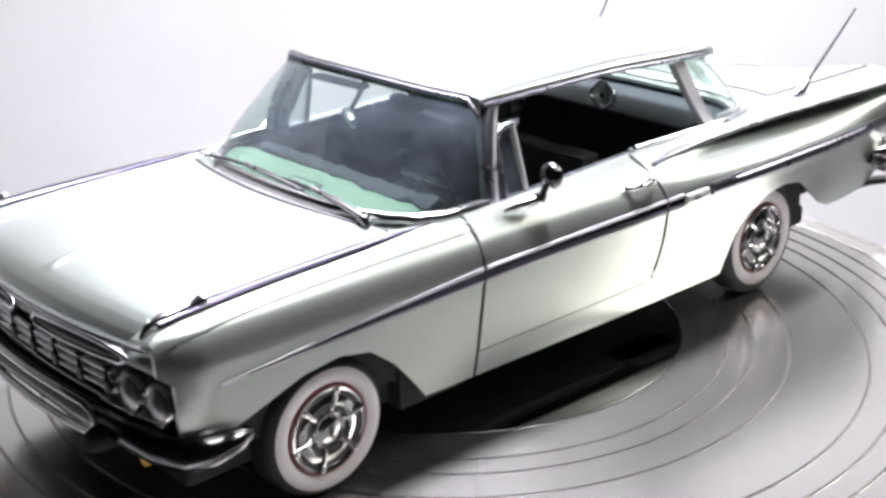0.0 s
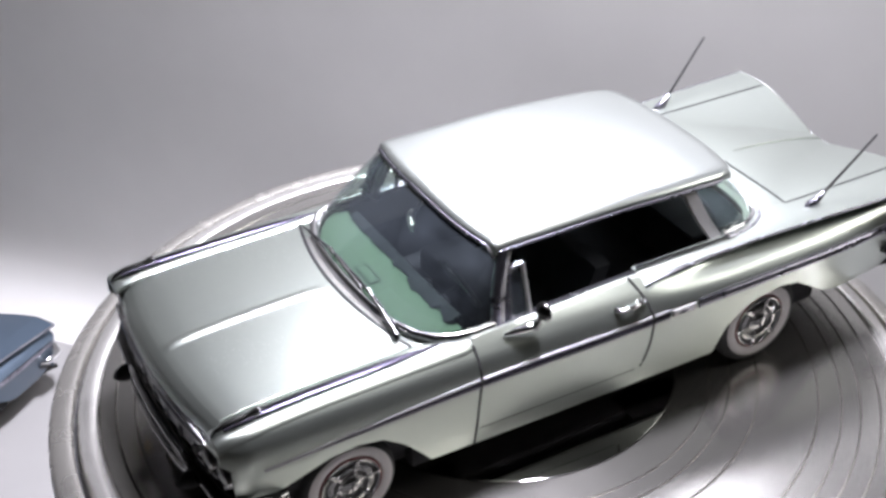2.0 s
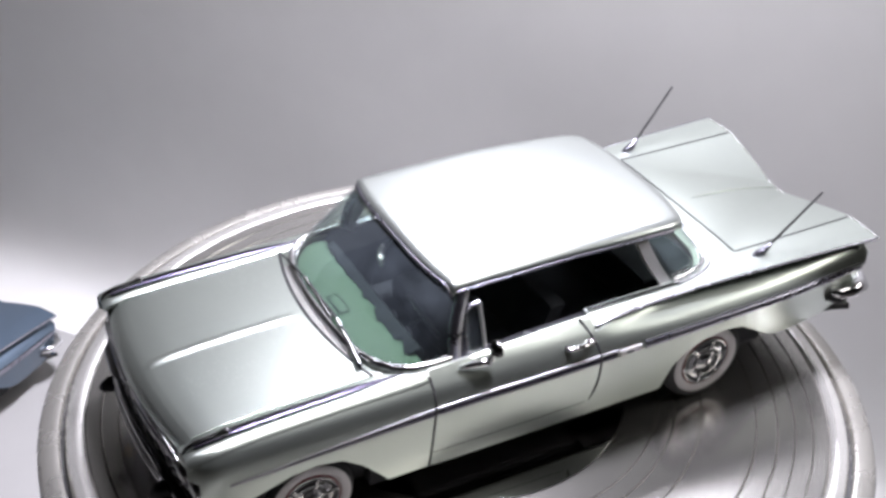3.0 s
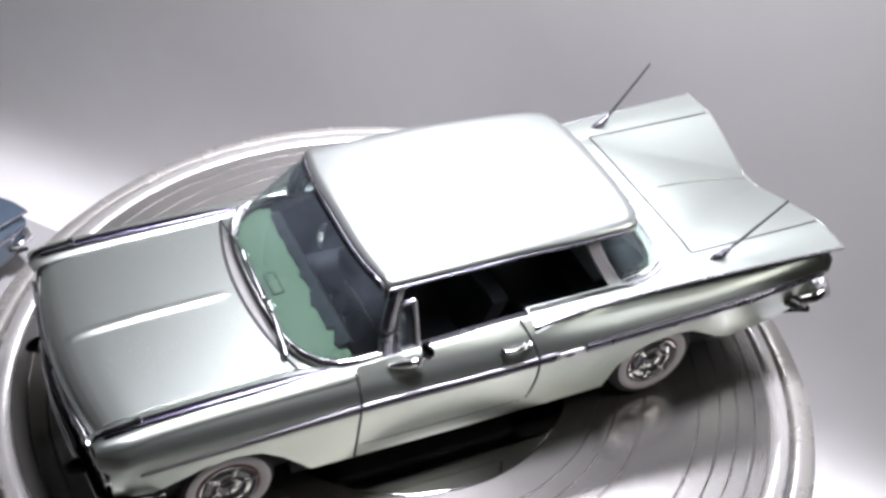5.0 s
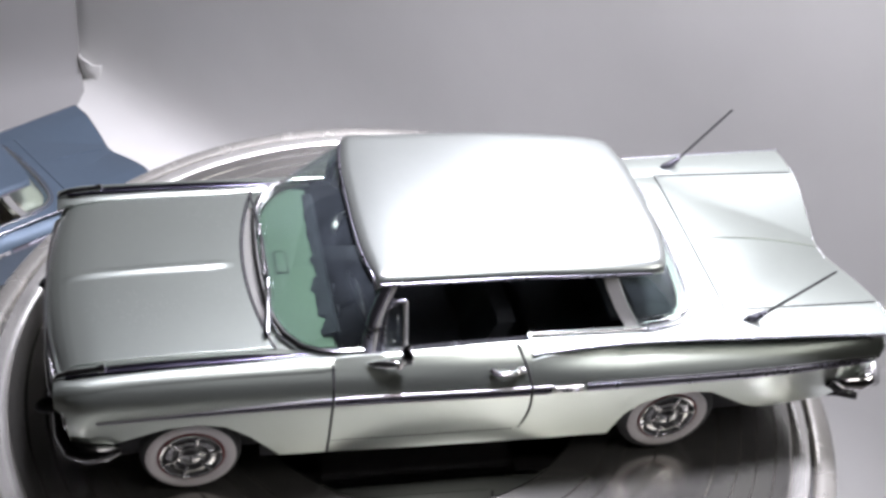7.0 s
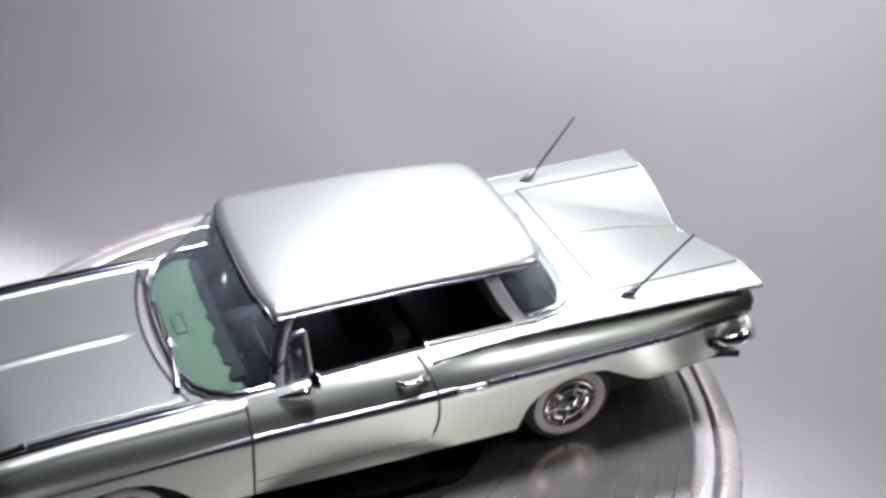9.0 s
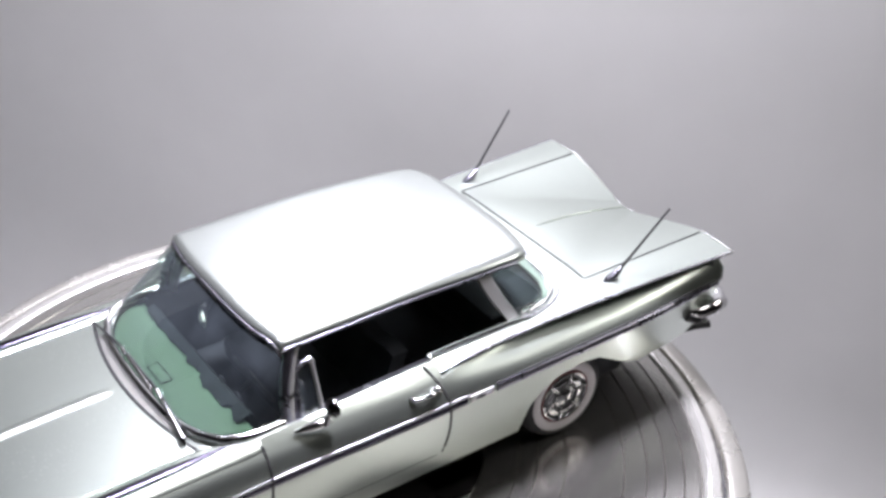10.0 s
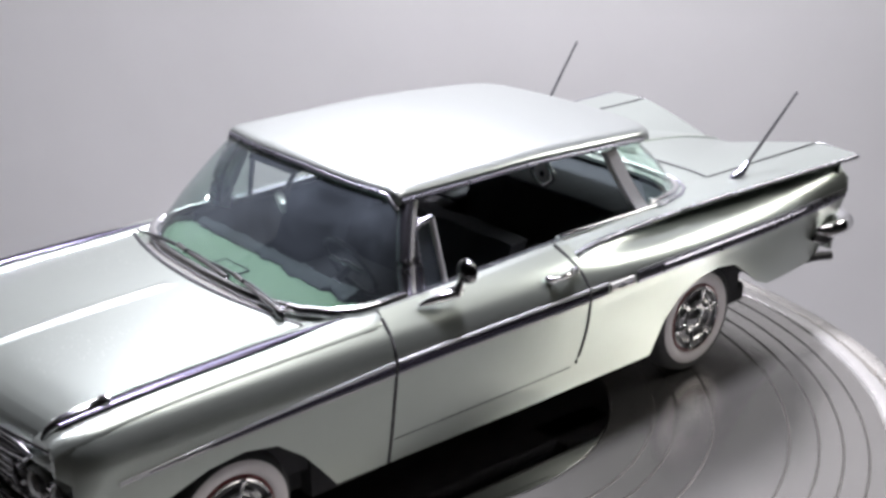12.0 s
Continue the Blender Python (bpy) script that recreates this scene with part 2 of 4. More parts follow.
def smooth_interp(x, xs, ys):
    """Monotone cubic through the knots."""
    x = min(max(x, xs[0]), xs[-1])
    i = 0
    while i < len(xs) - 2 and x > xs[i + 1]:
        i += 1

    def slope(k):
        if k <= 0 or k >= len(xs) - 1:
            return 0.0 if len(xs) > 2 and k <= 0 and False else (ys[1] - ys[0]) / (xs[1] - xs[0]) if k <= 0 else (ys[-1] - ys[-2]) / (xs[-1] - xs[-2])
        a, b = (ys[k] - ys[k - 1]) / (xs[k] - xs[k - 1]), (ys[k + 1] - ys[k]) / (xs[k + 1] - xs[k])
        return 0.0 if a * b <= 0 else 2 * a * b / (a + b)

    h = xs[i + 1] - xs[i]
    t = (x - xs[i]) / h
    return ((2 * t**3 - 3 * t**2 + 1) * ys[i] + (t**3 - 2 * t**2 + t) * h * slope(i) + (-2 * t**3 + 3 * t**2) * ys[i + 1] + (t**3 - t**2) * h * slope(i + 1))


def spaced(a, b, n):
    return [a + (b - a) * i / (n - 1) for i in range(n)]


# ---------------------------------------------------------------- the paper set
def sweep_sheet(name, foot_a, foot_b, z_top, rise, mat, label):
    """A paper wall that curves out of the floor along the line from foot_a to foot_b, taller by rise at its first end."""
    a, b = Vector((*foot_a, 0)), Vector((*foot_b, 0))
    out = Vector((-(b - a).y, (b - a).x, 0)).normalized()
    if out.dot(a + b) < 0:
        out = -out
    prof = [(-0.9, 0.004), (-0.55, 0.035), (-0.3, 0.13), (-0.12, 0.32), (-0.03, 0.62), (0.0, 1.0)] + [(0.0, 1.0 + i) for i in range(1, 8)]
    rows = []
    for d, base_h in prof:
        row = []
        for k in range(25):
            f = k / 24
            p = a.lerp(b, f)
            top = FLOOR * -1 + z_top + (rise * (lambda u: u * u * (3 - 2 * u))(min(1, max(0, (0.5 - f) / 0.22))))
            h = base_h if base_h <= 1 else 1 + (base_h - 1) * (top - 1) / 7
            wob = 0.012 * math.sin(k * 0.9 + h) + 0.05 * noise.noise(Vector((k * 0.35, h * 0.4, 3.1)))
            p = p + out * (d + wob * min(1, h))
            row.append((p.x, p.y, FLOOR + h))
        rows.append(row)
    ob = shell(name, rows, 0.05, mat, inward=out)
    return tagged(ob, label, "wall", kind="structure")


FLOOR = -5.1
table_ground = slab("ground", (-60, -60, FLOOR - 0.5), (60, 60, FLOOR - 0.02), room_dark)
tagged(table_ground, "dim table top under the paper set", "table top", kind="structure")
slab("ceiling", (-60, -60, 45), (60, 60, 45.5), room_paint)
for wall_name, lo, hi in (("wall_north", (-60, 60, FLOOR), (60, 60.5, 45)), ("wall_south", (-60, -60.5, FLOOR), (60, -60, 45)), ("wall_east", (60, -60, FLOOR), (60.5, 60, 45)), ("wall_west", (-60.5, -60, FLOOR), (-60, 60, 45))):
    tagged(slab(wall_name, lo, hi, room_paint), "plain grey wall of the dim room", "wall", kind="structure")
tagged(bpy.data.objects["ceiling"], "plain grey ceiling of the dim room", "ceiling", kind="structure")
paper_sheet = slab("floor", (-15, -0.8, FLOOR - 0.02), (12, 14, FLOOR), paper_floor_dimmed)
tagged(paper_sheet, "white paper sheet over the table top, dimmed in its colour", "floor", kind="structure")
sweep_sheet("wall_back", (-3.2, 12.35), (9.6, -3.55), 4.5, 6.0, paper, "grey-white paper backdrop curving up from the table")
sweep_sheet("wall_side", (-2.45, 11.2), (-13.0, 9.8), 4.5, 6.0, paper_side_dimmed, "white paper side wall with a crumpled corner, shaded in its colour")


# a crumpled fold where the two sheets meet
fold_rows = []
for i in range(9):
    h = i / 8
    row = []
    for k in range(9):
        u = k / 8
        bulge = 0.14 * math.sin(math.pi * u) * h + 0.05 * noise.noise(Vector((u * 4, h * 5, 1.7)))
        row.append((-2.50 + 0.34 * u - 0.3 * bulge, 11.22 - 0.30 * u - bulge, FLOOR + 0.1 + 0.5 * h + 0.05 * math.sin(5 * u)))
    fold_rows.append(row)
tagged(shell("paper_fold", fold_rows, 0.03, paper, inward=(0.6, 0.8, 0)), "crumpled paper fold in the corner of the backdrop", "paper", kind="structure")


# ---------------------------------------------------------------- the model car
Z_KNOTS = [0.20, 0.30, 0.40, 0.50, 0.60, 0.70, 0.78, 0.82, 0.86, 0.90, 0.93, 0.96, 0.99, 1.03]
STATIONS = {
    -2.24: [0.80, 0.83, 0.86, 0.885, 0.90, 0.91, 0.912, 0.91, 0.905, 0.89, 0.87, 0.835, 0.80, 0.76],
    -2.05: [0.88, 0.90, 0.925, 0.945, 0.958, 0.968, 0.972, 0.968, 0.958, 0.938, 0.912, 0.872, 0.83, 0.78],
    -0.70: [0.91, 0.93, 0.948, 0.962, 0.975, 0.988, 0.995, 0.99, 0.978, 0.958, 0.93, 0.898, 0.865, 0.82],
    0.42: [0.92, 0.945, 0.965, 0.985, 1.005, 1.025, 1.04, 1.035, 1.02, 0.998, 0.975, 0.945, 0.905, 0.85],
    0.85: [0.92, 0.945, 0.965, 0.985, 1.005, 1.025, 1.042, 1.034, 1.014, 0.986, 0.960, 0.932, 0.900, 0.872],
    1.30: [0.92, 0.94, 0.96, 0.98, 1.00, 1.022, 1.04, 1.028, 1.000, 0.965, 0.936, 0.904, 0.872, 0.858],
    1.90: [0.90, 0.925, 0.95, 0.97, 0.99, 1.012, 1.03, 1.014, 0.984, 0.948, 0.918, 0.886, 0.858, 0.846],
    2.80: [0.79, 0.82, 0.85, 0.885, 0.915, 0.943, 0.965, 0.960, 0.948, 0.928, 0.905, 0.876, 0.846, 0.820],
}
STATION_X = sorted(STATIONS)
SILL_X = [-2.24, -2.185, -2.17, -1.95, -1.80, -1.64, -1.47, -1.31, -1.17, -1.05, -0.98, -0.6, 1.08, 1.105, 1.125, 1.16, 1.25, 1.38, 1.54, 1.70, 1.86, 2.0, 2.12, 2.3, 2.62, 2.72, 2.80]
SILL_Z = [0.79, 0.74, 0.47, 0.50, 0.555, 0.615, 0.635, 0.60, 0.49, 0.35, 0.262, 0.255, 0.225, 0.23, 0.32, 0.44, 0.555, 0.62, 0.645, 0.615, 0.51, 0.415, 0.362, 0.345, 0.325, 0.37, 0.45]


def half_width(x, z):
    scoop = 0.066 * min(1, max(0, (x - 0.50) / 0.6)) * min(1, max(0, (2.8 - x) / 0.55)) * math.exp(-(((z - 0.955) / 0.05) ** 2))
    return smooth_interp(x, STATION_X, [smooth_interp(z, Z_KNOTS, STATIONS[k]) for k in STATION_X]) - scoop


def sill(x):
    return float(np.interp(x, SILL_X, SILL_Z))


def hood_z(x, y):
    a = abs(y)
    z = smooth_interp(x, [-2.295, -2.28, -2.24, -2.16, -2.0, -1.6, -1.0], [0.80, 0.85, 0.90, 0.932, 0.957, 0.978, 0.992])
    return z + 0.006 - 0.022 * (a / 0.75) ** 2


def hood_ridge(x, y):
    run = min(1, max(0, (x + 2.2) / 0.05)) * min(1, max(0, (-1.22 - x) / 0.05))
    return 0.013 * run * max(0, 1 - abs(y) / 0.042)


def fender_top(x):
    return smooth_interp(x, [-2.25, -2.2, -2.1, -1.6, -0.7], [0.90, 0.925, 0.937, 0.955, 0.965])


def cowl_x(y):
    return -1.135 + 0.115 * (y / 0.72) ** 2


GLASS_BASE = [(-1.035, 0.0), (-1.03, 0.2), (-1.018, 0.38), (-0.992, 0.52), (-0.94, 0.65), (-0.86, 0.745), (-0.755, 0.795), (-0.63, 0.812), (-0.50, 0.81)]
ROOF_FRONT = [(-0.48, 0.0), (-0.478, 0.15), (-0.474, 0.29), (-0.467, 0.42), (-0.457, 0.52), (-0.444, 0.60), (-0.43, 0.655), (-0.41, 0.682), (-0.39, 0.69)]
REAR_BASE = [(1.628, 0.0), (1.624, 0.2), (1.612, 0.38), (1.594, 0.52), (1.562, 0.62), (1.505, 0.695), (1.42, 0.742), (1.31, 0.765), (1.19, 0.780)]
ROOF_REAR = [(1.28, 0.0), (1.278, 0.14), (1.272, 0.28), (1.262, 0.40), (1.24, 0.50), (1.20, 0.575), (1.14, 0.625), (1.07, 0.655), (1.01, 0.68)]


def deck_end(y):
    """The tail edge of the deck, notched at its middle."""
    return 2.865 - 0.085 * max(0, 1 - abs(y) / 0.7) ** 1.5


def deck_z(x, y):
    """The rear deck: a falling middle lobe between two flat wings, folded along lines that close up towards the tail."""
    t = min(1, max(0, (x - 1.74) / 1.1))
    a = abs(y)
    mid = 1.034 - 0.152 * t**2.2
    edge = 1.020 - 0.01 * max(0, (a - 0.70) / 0.26)
    fold = 0.60 - 0.53 * t**0.85
    low = mid - 0.012 * t * (1 - t) * 4
    if a < fold:
        return mid + (low - mid) * (a / fold) ** 1.5
    u = min(1, (a - fold) / (0.72 - fold))
    u += 0.22 * t * u * (1 - u)
    return low + (edge - low) * u


def fin_edge(x):
    return smooth_interp(x, [0.42, 0.6, 0.85, 1.1, 1.3, 1.6, 1.9, 2.35, 2.8], [0.905, 0.900, 0.896, 0.897, 0.902, 0.915, 0.930, 0.950, 0.972])


def fin_z(x):
    return smooth_interp(x, [0.49, 0.65, 0.85, 1.1, 1.4, 2.0, 2.86], [0.968, 0.980, 0.993, 1.003, 1.010, 1.012, 1.006])


def belt_z(x):
    return smooth_interp(x, [-0.75, -0.2, 0.45, 1.0, 1.5], [0.990, 1.005, 1.022, 1.02, 1.018])


def roof_z(x, y):
    a = abs(y) / 0.68
    return smooth_interp(x, [-0.5, -0.42, -0.3, 0.3, 1.0, 1.4], [1.4605, 1.4653, 1.468, 1.469, 1.438, 1.404]) - 0.014 * a**2 - 0.030 * a**36


def side_panel(name, x0, x1, nx, top, mat, parent, side, label="", rows=22, thick=0.02, extra=()):
    nx, rows = nx + nx // 2, rows * 2
    xs = sorted(set(spaced(x0, x1, nx)) | {k for k in SILL_X if x0 < k < x1} | set(extra))
    out = []
    for x in xs:
        zt, zb = top(x), sill(x)
        col = []
        for i in range(rows):
            u = i / (rows - 1)
            z = zt + (zb - zt) * (u * 0.75 + 0.25 * u * u)
            col.append((x, side * half_width(x, z), z))
        out.append(col)
    return shell(name, out, thick, mat, parent, label, inward=(0, -side, 0))


def wheel(parent, x, side, mat_cap, big=0.300, name="wheel"):
    """A whitewall wheel: tyre, rim with red ring, six-spoke chrome cover."""
    y0, zc, g = side * 0.90, big, big - 0.300
    hub = lathe(name, [(0.05, -0.02), (0.19, -0.02), (0.19, 0.15), (0.05, 0.15)], black, (x, y0 - side * 0.075 - 0.065, zc), "y", parent, "whitewall wheel with a chrome cover", sides=24)
    s = side
    lathe("tyre", [(0.19, y * s) for y in (-0.16,)] + [(0.258, -0.17 * s), (0.288 + g, -0.15 * s), (0.300 + g, -0.12 * s), (0.300 + g, -0.04 * s), (0.291 + g, -0.010 * s), (0.277 + g * 0.7, 0.008 * s), (0.264, 0.013 * s)], rubber, (x, y0, zc), "y", hub, "black rubber tyre")
    lathe("whitewall", [(0.267, 0.006 * s), (0.265, 0.014 * s), (0.248, 0.020 * s), (0.225, 0.020 * s), (0.203, 0.012 * s), (0.197, 0.0)], whitewall, (x, y0, zc), "y", hub, "off-white sidewall band")
    lathe("rim_ring", [(0.199, 0.0), (0.198, 0.013 * s), (0.192, 0.016 * s), (0.187, 0.010 * s)], red_line, (x, y0, zc), "y", hub, "dark red painted ring")
    lathe("rim", [(0.188, 0.010 * s), (0.182, 0.022 * s), (0.172, 0.018 * s), (0.166, 0.002 * s), (0.156, 0.002 * s), (0.140, 0.016 * s), (0.115, 0.020 * s), (0.098, 0.008 * s), (0.085, -0.006 * s)], mat_cap, (x, y0, zc), "y", hub, "chrome dished rim")
    lathe("hub_cap", [(0.088, -0.012 * s), (0.082, 0.014 * s), (0.074, 0.020 * s), (0.066, 0.014 * s), (0.06, 0.014 * s), (0.045, 0.026 * s), (0.02, 0.032 * s), (0.0005, 0.033 * s)], mat_cap, (x, y0, zc), "y", hub, "domed chrome hub cap")
    slab("cap_mark", (x - 0.009, min(y0 + s * 0.028, y0 + s * 0.036), zc - 0.028), (x + 0.009, max(y0 + s * 0.028, y0 + s * 0.036), zc + 0.028), black, hub, "small black mark", 0.004)
    for k in range(6):
        a = 2 * math.pi * (k + 0.25) / 6
        c, q = math.cos(a), math.sin(a)
        p = [(x + c * r, y0 + s * h, zc + q * r) for r, h in ((0.084, 0.010), (0.12, 0.024), (0.155, 0.016), (0.18, 0.024))]
        tube("spoke", p, [0.012, 0.011, 0.012, 0.015], mat_cap, hub, sides=8, up=(0, 1, 0), flat=0.6)
        lathe("spoke_knob", [(0.016, 0.0), (0.015, 0.008 * s), (0.008, 0.014 * s), (0.0005, 0.015 * s)], mat_cap, (x + c * 0.172, y0 + s * 0.018, zc + q * 0.172), "y", hub, sides=12)
        a += math.pi / 6
        p = [(x + math.cos(a + d) * 0.150, y0 + s * 0.004, zc + math.sin(a + d) * 0.150) for d in (-0.36, -0.22, 0.0, 0.22, 0.36)]
        tube("rim_slot", p, [0.006, 0.014, 0.017, 0.014, 0.006], black, hub, sides=8, up=(0, 1, 0), flat=0.5)
        p = [(x + math.cos(a + d) * 0.104, y0 + s * 0.012, zc + math.sin(a + d) * 0.104) for d in (-0.3, 0.0, 0.3)]
        tube("rim_slot", p, [0.004, 0.009, 0.004], black, hub, sides=8, up=(0, 1, 0), flat=0.5)
    return hub


def strip(name, xs, zs, half, proud, mat, parent, side, label=""):
    """A trim strip that follows the body side."""
    verts = []
    for x, z, h in zip(xs, zs, half):
        for dz, out in ((-h, -0.004), (-h * 0.9, proud * 0.7), (-h * 0.35, proud), (h * 0.35, proud), (h * 0.9, proud * 0.7), (h, -0.004)):
            verts.append((x, side * (half_width(x, z + dz) + out), z + dz))
    n = len(xs)
    f = grid_faces(n, 6) + [tuple(range(6)), tuple(range((n - 1) * 6, n * 6))]
    return mesh_ob(name, verts, f, mat, parent, label, 50)


def bullet(name, path, radii, mat, parent, label, flat=1.0):
    return tube(name, path, radii, mat, parent, label, sides=12, flat=flat)


def bench(name, x, z0, mat, parent, label):
    """A bench seat: cushion and a slanted, rolled backrest."""
    base = slab(name, (x - 0.34, -0.62, z0), (x + 0.14, 0.62, z0 + 0.2), mat, parent, label, 0.06)
    rows = []
    for k in range(9):
        u = k / 8
        rows.append([(x + 0.08 + 0.16 * u - 0.02 * math.cos(y * 9) ** 2, y, z0 + 0.12 + 0.42 * u) for y in spaced(-0.62, 0.62, 25)])
    shell("backrest", rows, 0.11, mat, base, inward=(1, 0, 0.05))
    return base


def build_car(name, paint, seat_mat, dash_mat, label):
    car = tagged(new(name), label, "model car", "model cars on display")
    # --- hood
    rows = []
    for x in sorted(set(spaced(-2.295, -1.0, 30)) | {-2.288, -2.275, -2.255, -2.2, -2.15, -1.22, -1.27}):
        row = []
        for y in sorted(set(spaced(-0.735, 0.735, 27)) | {-0.042, -0.028, -0.014, 0.014, 0.028, 0.042}):
            u = (x + 2.295) / 1.295
            nose = -0.085 * (y / 0.735) ** 2 * (1 - u) ** 3
            xx = -2.295 - nose + u * (cowl_x(y) + 2.295 + nose)
            row.append((xx, y, hood_z(xx + nose, y) + hood_ridge(xx, y)))
        rows.append(row)
    hood = shell("hood", rows, 0.02, dusty_paint if paint is green_paint else paint, car, "broad flat hood with a centre crease")
    tube("hood_gap", [(cowl_x(y) + 0.006, y, hood_z(-1.05, y) - 0.006) for y in spaced(-0.735, 0.735, 29)], 0.013, dark_metal, hood, "dark panel gap", 8)
    for s in (-1, 1):
        tube("hood_edge", [(x, s * 0.722, hood_z(x, 0.722) + 0.001) for x in spaced(-2.15, -1.04, 24)], 0.0055, paint, hood, "raised hood edge", 8)
    # --- cowl with its vent
    rows = []
    for k in range(41):
        y = -0.80 + 1.6 * k / 40
        xb = float(np.interp(abs(y), [p[1] for p in GLASS_BASE[:8]], [p[0] for p in GLASS_BASE[:8]])) + 0.02
        xf = cowl_x(min(0.735, abs(y))) + 0.012 if abs(y) < 0.736 else -1.01 + (abs(y) - 0.735) * 2
        rows.append([(xf + (xb - xf) * u, y, 0.968 + 0.02 * u - 0.02 * (y / 0.8) ** 2) for u in (0, 0.15, 0.3, 0.6, 0.85, 1.0)])
    cowl = shell("cowl", rows, 0.03, paint, car, "narrow cowl in front of the windscreen")
    for k in range(56):
        y = -0.55 + 1.1 * k / 55
        xf = cowl_x(y)
        slab("vent_rib", (xf + 0.020, y - 0.0045, 0.968), (xf + 0.070, y + 0.0045, 0.984), bare_foil, cowl)
    tube("cowl_groove", [(cowl_x(y) + 0.084, y, 0.978 - 0.012 * (y / 0.6) ** 2) for y in spaced(-0.60, 0.60, 25)], 0.010, dark_metal, cowl, "dark groove behind the vent", 8)
    # --- fenders, doors, quarters
    for s in (-1, 1):
        fender = side_panel("front_fender", -2.24, -0.702, 34, fender_top, paint, car, s, "front fender with an open wheel arch")
        tops = []
        for x in sorted(set(spaced(-2.24, -0.62, 26)) | {-2.23, -2.21, -2.18}):
            zt = fender_top(x)
            wt = half_width(x, zt) if x < -0.70 else half_width(-0.70, zt) - (x + 0.70) * 0.5
            inner = 0.738 if x < -1.0 else 0.738 + (x + 1.0) * 0.16
            zi = min(hood_z(min(x, -1.0), 0.735), zt + 0.02) - 0.004
            tops.append([(x, s * (inner + (wt - inner) * u), zi + (zt - zi) * u + 0.013 * (1 - (2 * u - 1) ** 4)) for u in spaced(0, 0.94, 16)] + [(x, s * (min(wt + 0.03, half_width(min(x, -0.70), zt - d)) + 0.003 - (0.004 if d > 0.055 else 0)), zt - d) for d in (0.005, 0.018, 0.032, 0.046, 0.060)])
        shell("fender_top", tops, 0.02, paint, fender)
        zs = lambda x: fender_top(x) + 0.014
        bullet("fender_spear", [(x, s * (0.815 - 0.012 * (x + 2.2) / 1.4), zs(x) + 0.006) for x in spaced(-2.17, -0.83, 20)], [0.034] * 13 + [0.033, 0.031, 0.027, 0.022, 0.016, 0.010, 0.003], spear_metal, fender, "long smoky chrome fender spear", flat=0.42)
        bullet("fender_ornament", [(x, s * 0.815, zs(x) + h) for x, h in ((-2.235, -0.012), (-2.21, 0.004), (-2.15, 0.014), (-2.05, 0.018), (-2.0, 0.02), (-1.985, 0.024), (-1.965, 0.024), (-1.95, 0.014))], [0.008, 0.018, 0.022, 0.021, 0.02, 0.027, 0.027, 0.008], chrome, fender, "chrome bullet ornament on the fender")
        door = side_panel("door", -0.688, 0.4848, 26, belt_z, paint, car, s, "long door with chrome mouldings")
        # inner edge of the door sill
        shell("door_sill", [[(x, s * (0.80 + (half_width(x, belt_z(x)) - 0.80) * u), belt_z(x) - 0.006 * (1 - u)) for u in (0, 0.5, 1)] for x in spaced(-0.688, 0.478, 14)], 0.03, foil, door, "bright window sill")
        for gx in (-0.695, 0.485):
            zt = belt_z(gx) if gx > 0 else fender_top(gx)
            pts = [(gx + (0.0 if gx < 0 else -0.085 * (max(0, z - 0.79) / 0.235) ** 1.6 - (0.03 * max(0, (0.5 - z) / 0.2) ** 2) + (0.022 * math.sin(math.pi * min(1, max(0, (z - 0.40) / 0.38))))), s * (half_width(gx, z) - 0.004), z) for z in spaced(zt, 0.262 if gx < 0 else 0.40, 16)]
            tube("door_gap", pts, 0.0105, dark_metal, door, "dark panel gap", 8)
        tube("door_gap", [(x, s * (half_width(x, 0.385) - 0.003), 0.385) for x in spaced(-0.68, 0.44, 12)], 0.005, dark_metal, door, "dark panel gap", 6)
        # handle
        h0 = half_width(0.3, 0.92)
        handle = tube("door_handle", [(0.235, s * (h0 - 0.002), 0.925), (0.25, s * (h0 + 0.028), 0.930), (0.30, s * (h0 + 0.038), 0.930), (0.37, s * (h0 + 0.036), 0.930), (0.40, s * (h0 + 0.004), 0.926)], [0.019, 0.015, 0.012, 0.015, 0.019], chrome, door, "chrome pull handle", 12)
        lathe("push_button", [(0.0005, 0.024 * s), (0.013, 0.021 * s), (0.018, 0.0)], chrome, (0.425, s * (h0 + 0.004), 0.927), "y", handle, sides=16)
        # door mirror on a bright foot
        if s < 0 or paint is green_paint:
            foot = bullet("mirror_foot", [(-0.50, s * 0.91, 0.978), (-0.45, s * 0.93, 0.992), (-0.38, s * 0.95, 1.004), (-0.32, s * 0.96, 1.012), (-0.285, s * 0.962, 1.012)], [0.006, 0.019, 0.027, 0.028, 0.014], chrome, door, "chrome mirror foot")
            tube("mirror_stem", [(-0.33, s * 0.965, 1.00), (-0.31, s * 0.975, 1.05), (-0.295, s * 0.984, 1.09)], [0.026, 0.018, 0.020], chrome, foot, sides=10)
            lathe("mirror_head", [(0.0005, -0.04), (0.03, -0.034), (0.052, -0.014), (0.060, 0.006), (0.058, 0.016), (0.053, 0.011), (0.0005, 0.011)], darkened_chrome, (-0.285, s * 0.985, 1.108), "x", foot, "round darkened chrome mirror", sides=24)
        quarter = side_panel("rear_quarter", 0.4852, 2.80, 46, lambda x: fin_z(x) - 0.014, paint, car, s, "rear quarter with a scooped tail fin", rows=30)
        # shelf between the side glass and the fin edge
        rows = []
        for x in spaced(0.492, 2.86, 40):
            inner = 0.78 if x < 1.2 else 0.78 - 0.10 * min(1, (x - 1.2) / 0.3)
            fe = fin_edge(min(x, 2.8)) + (0.006 if x > 2.8 else 0)
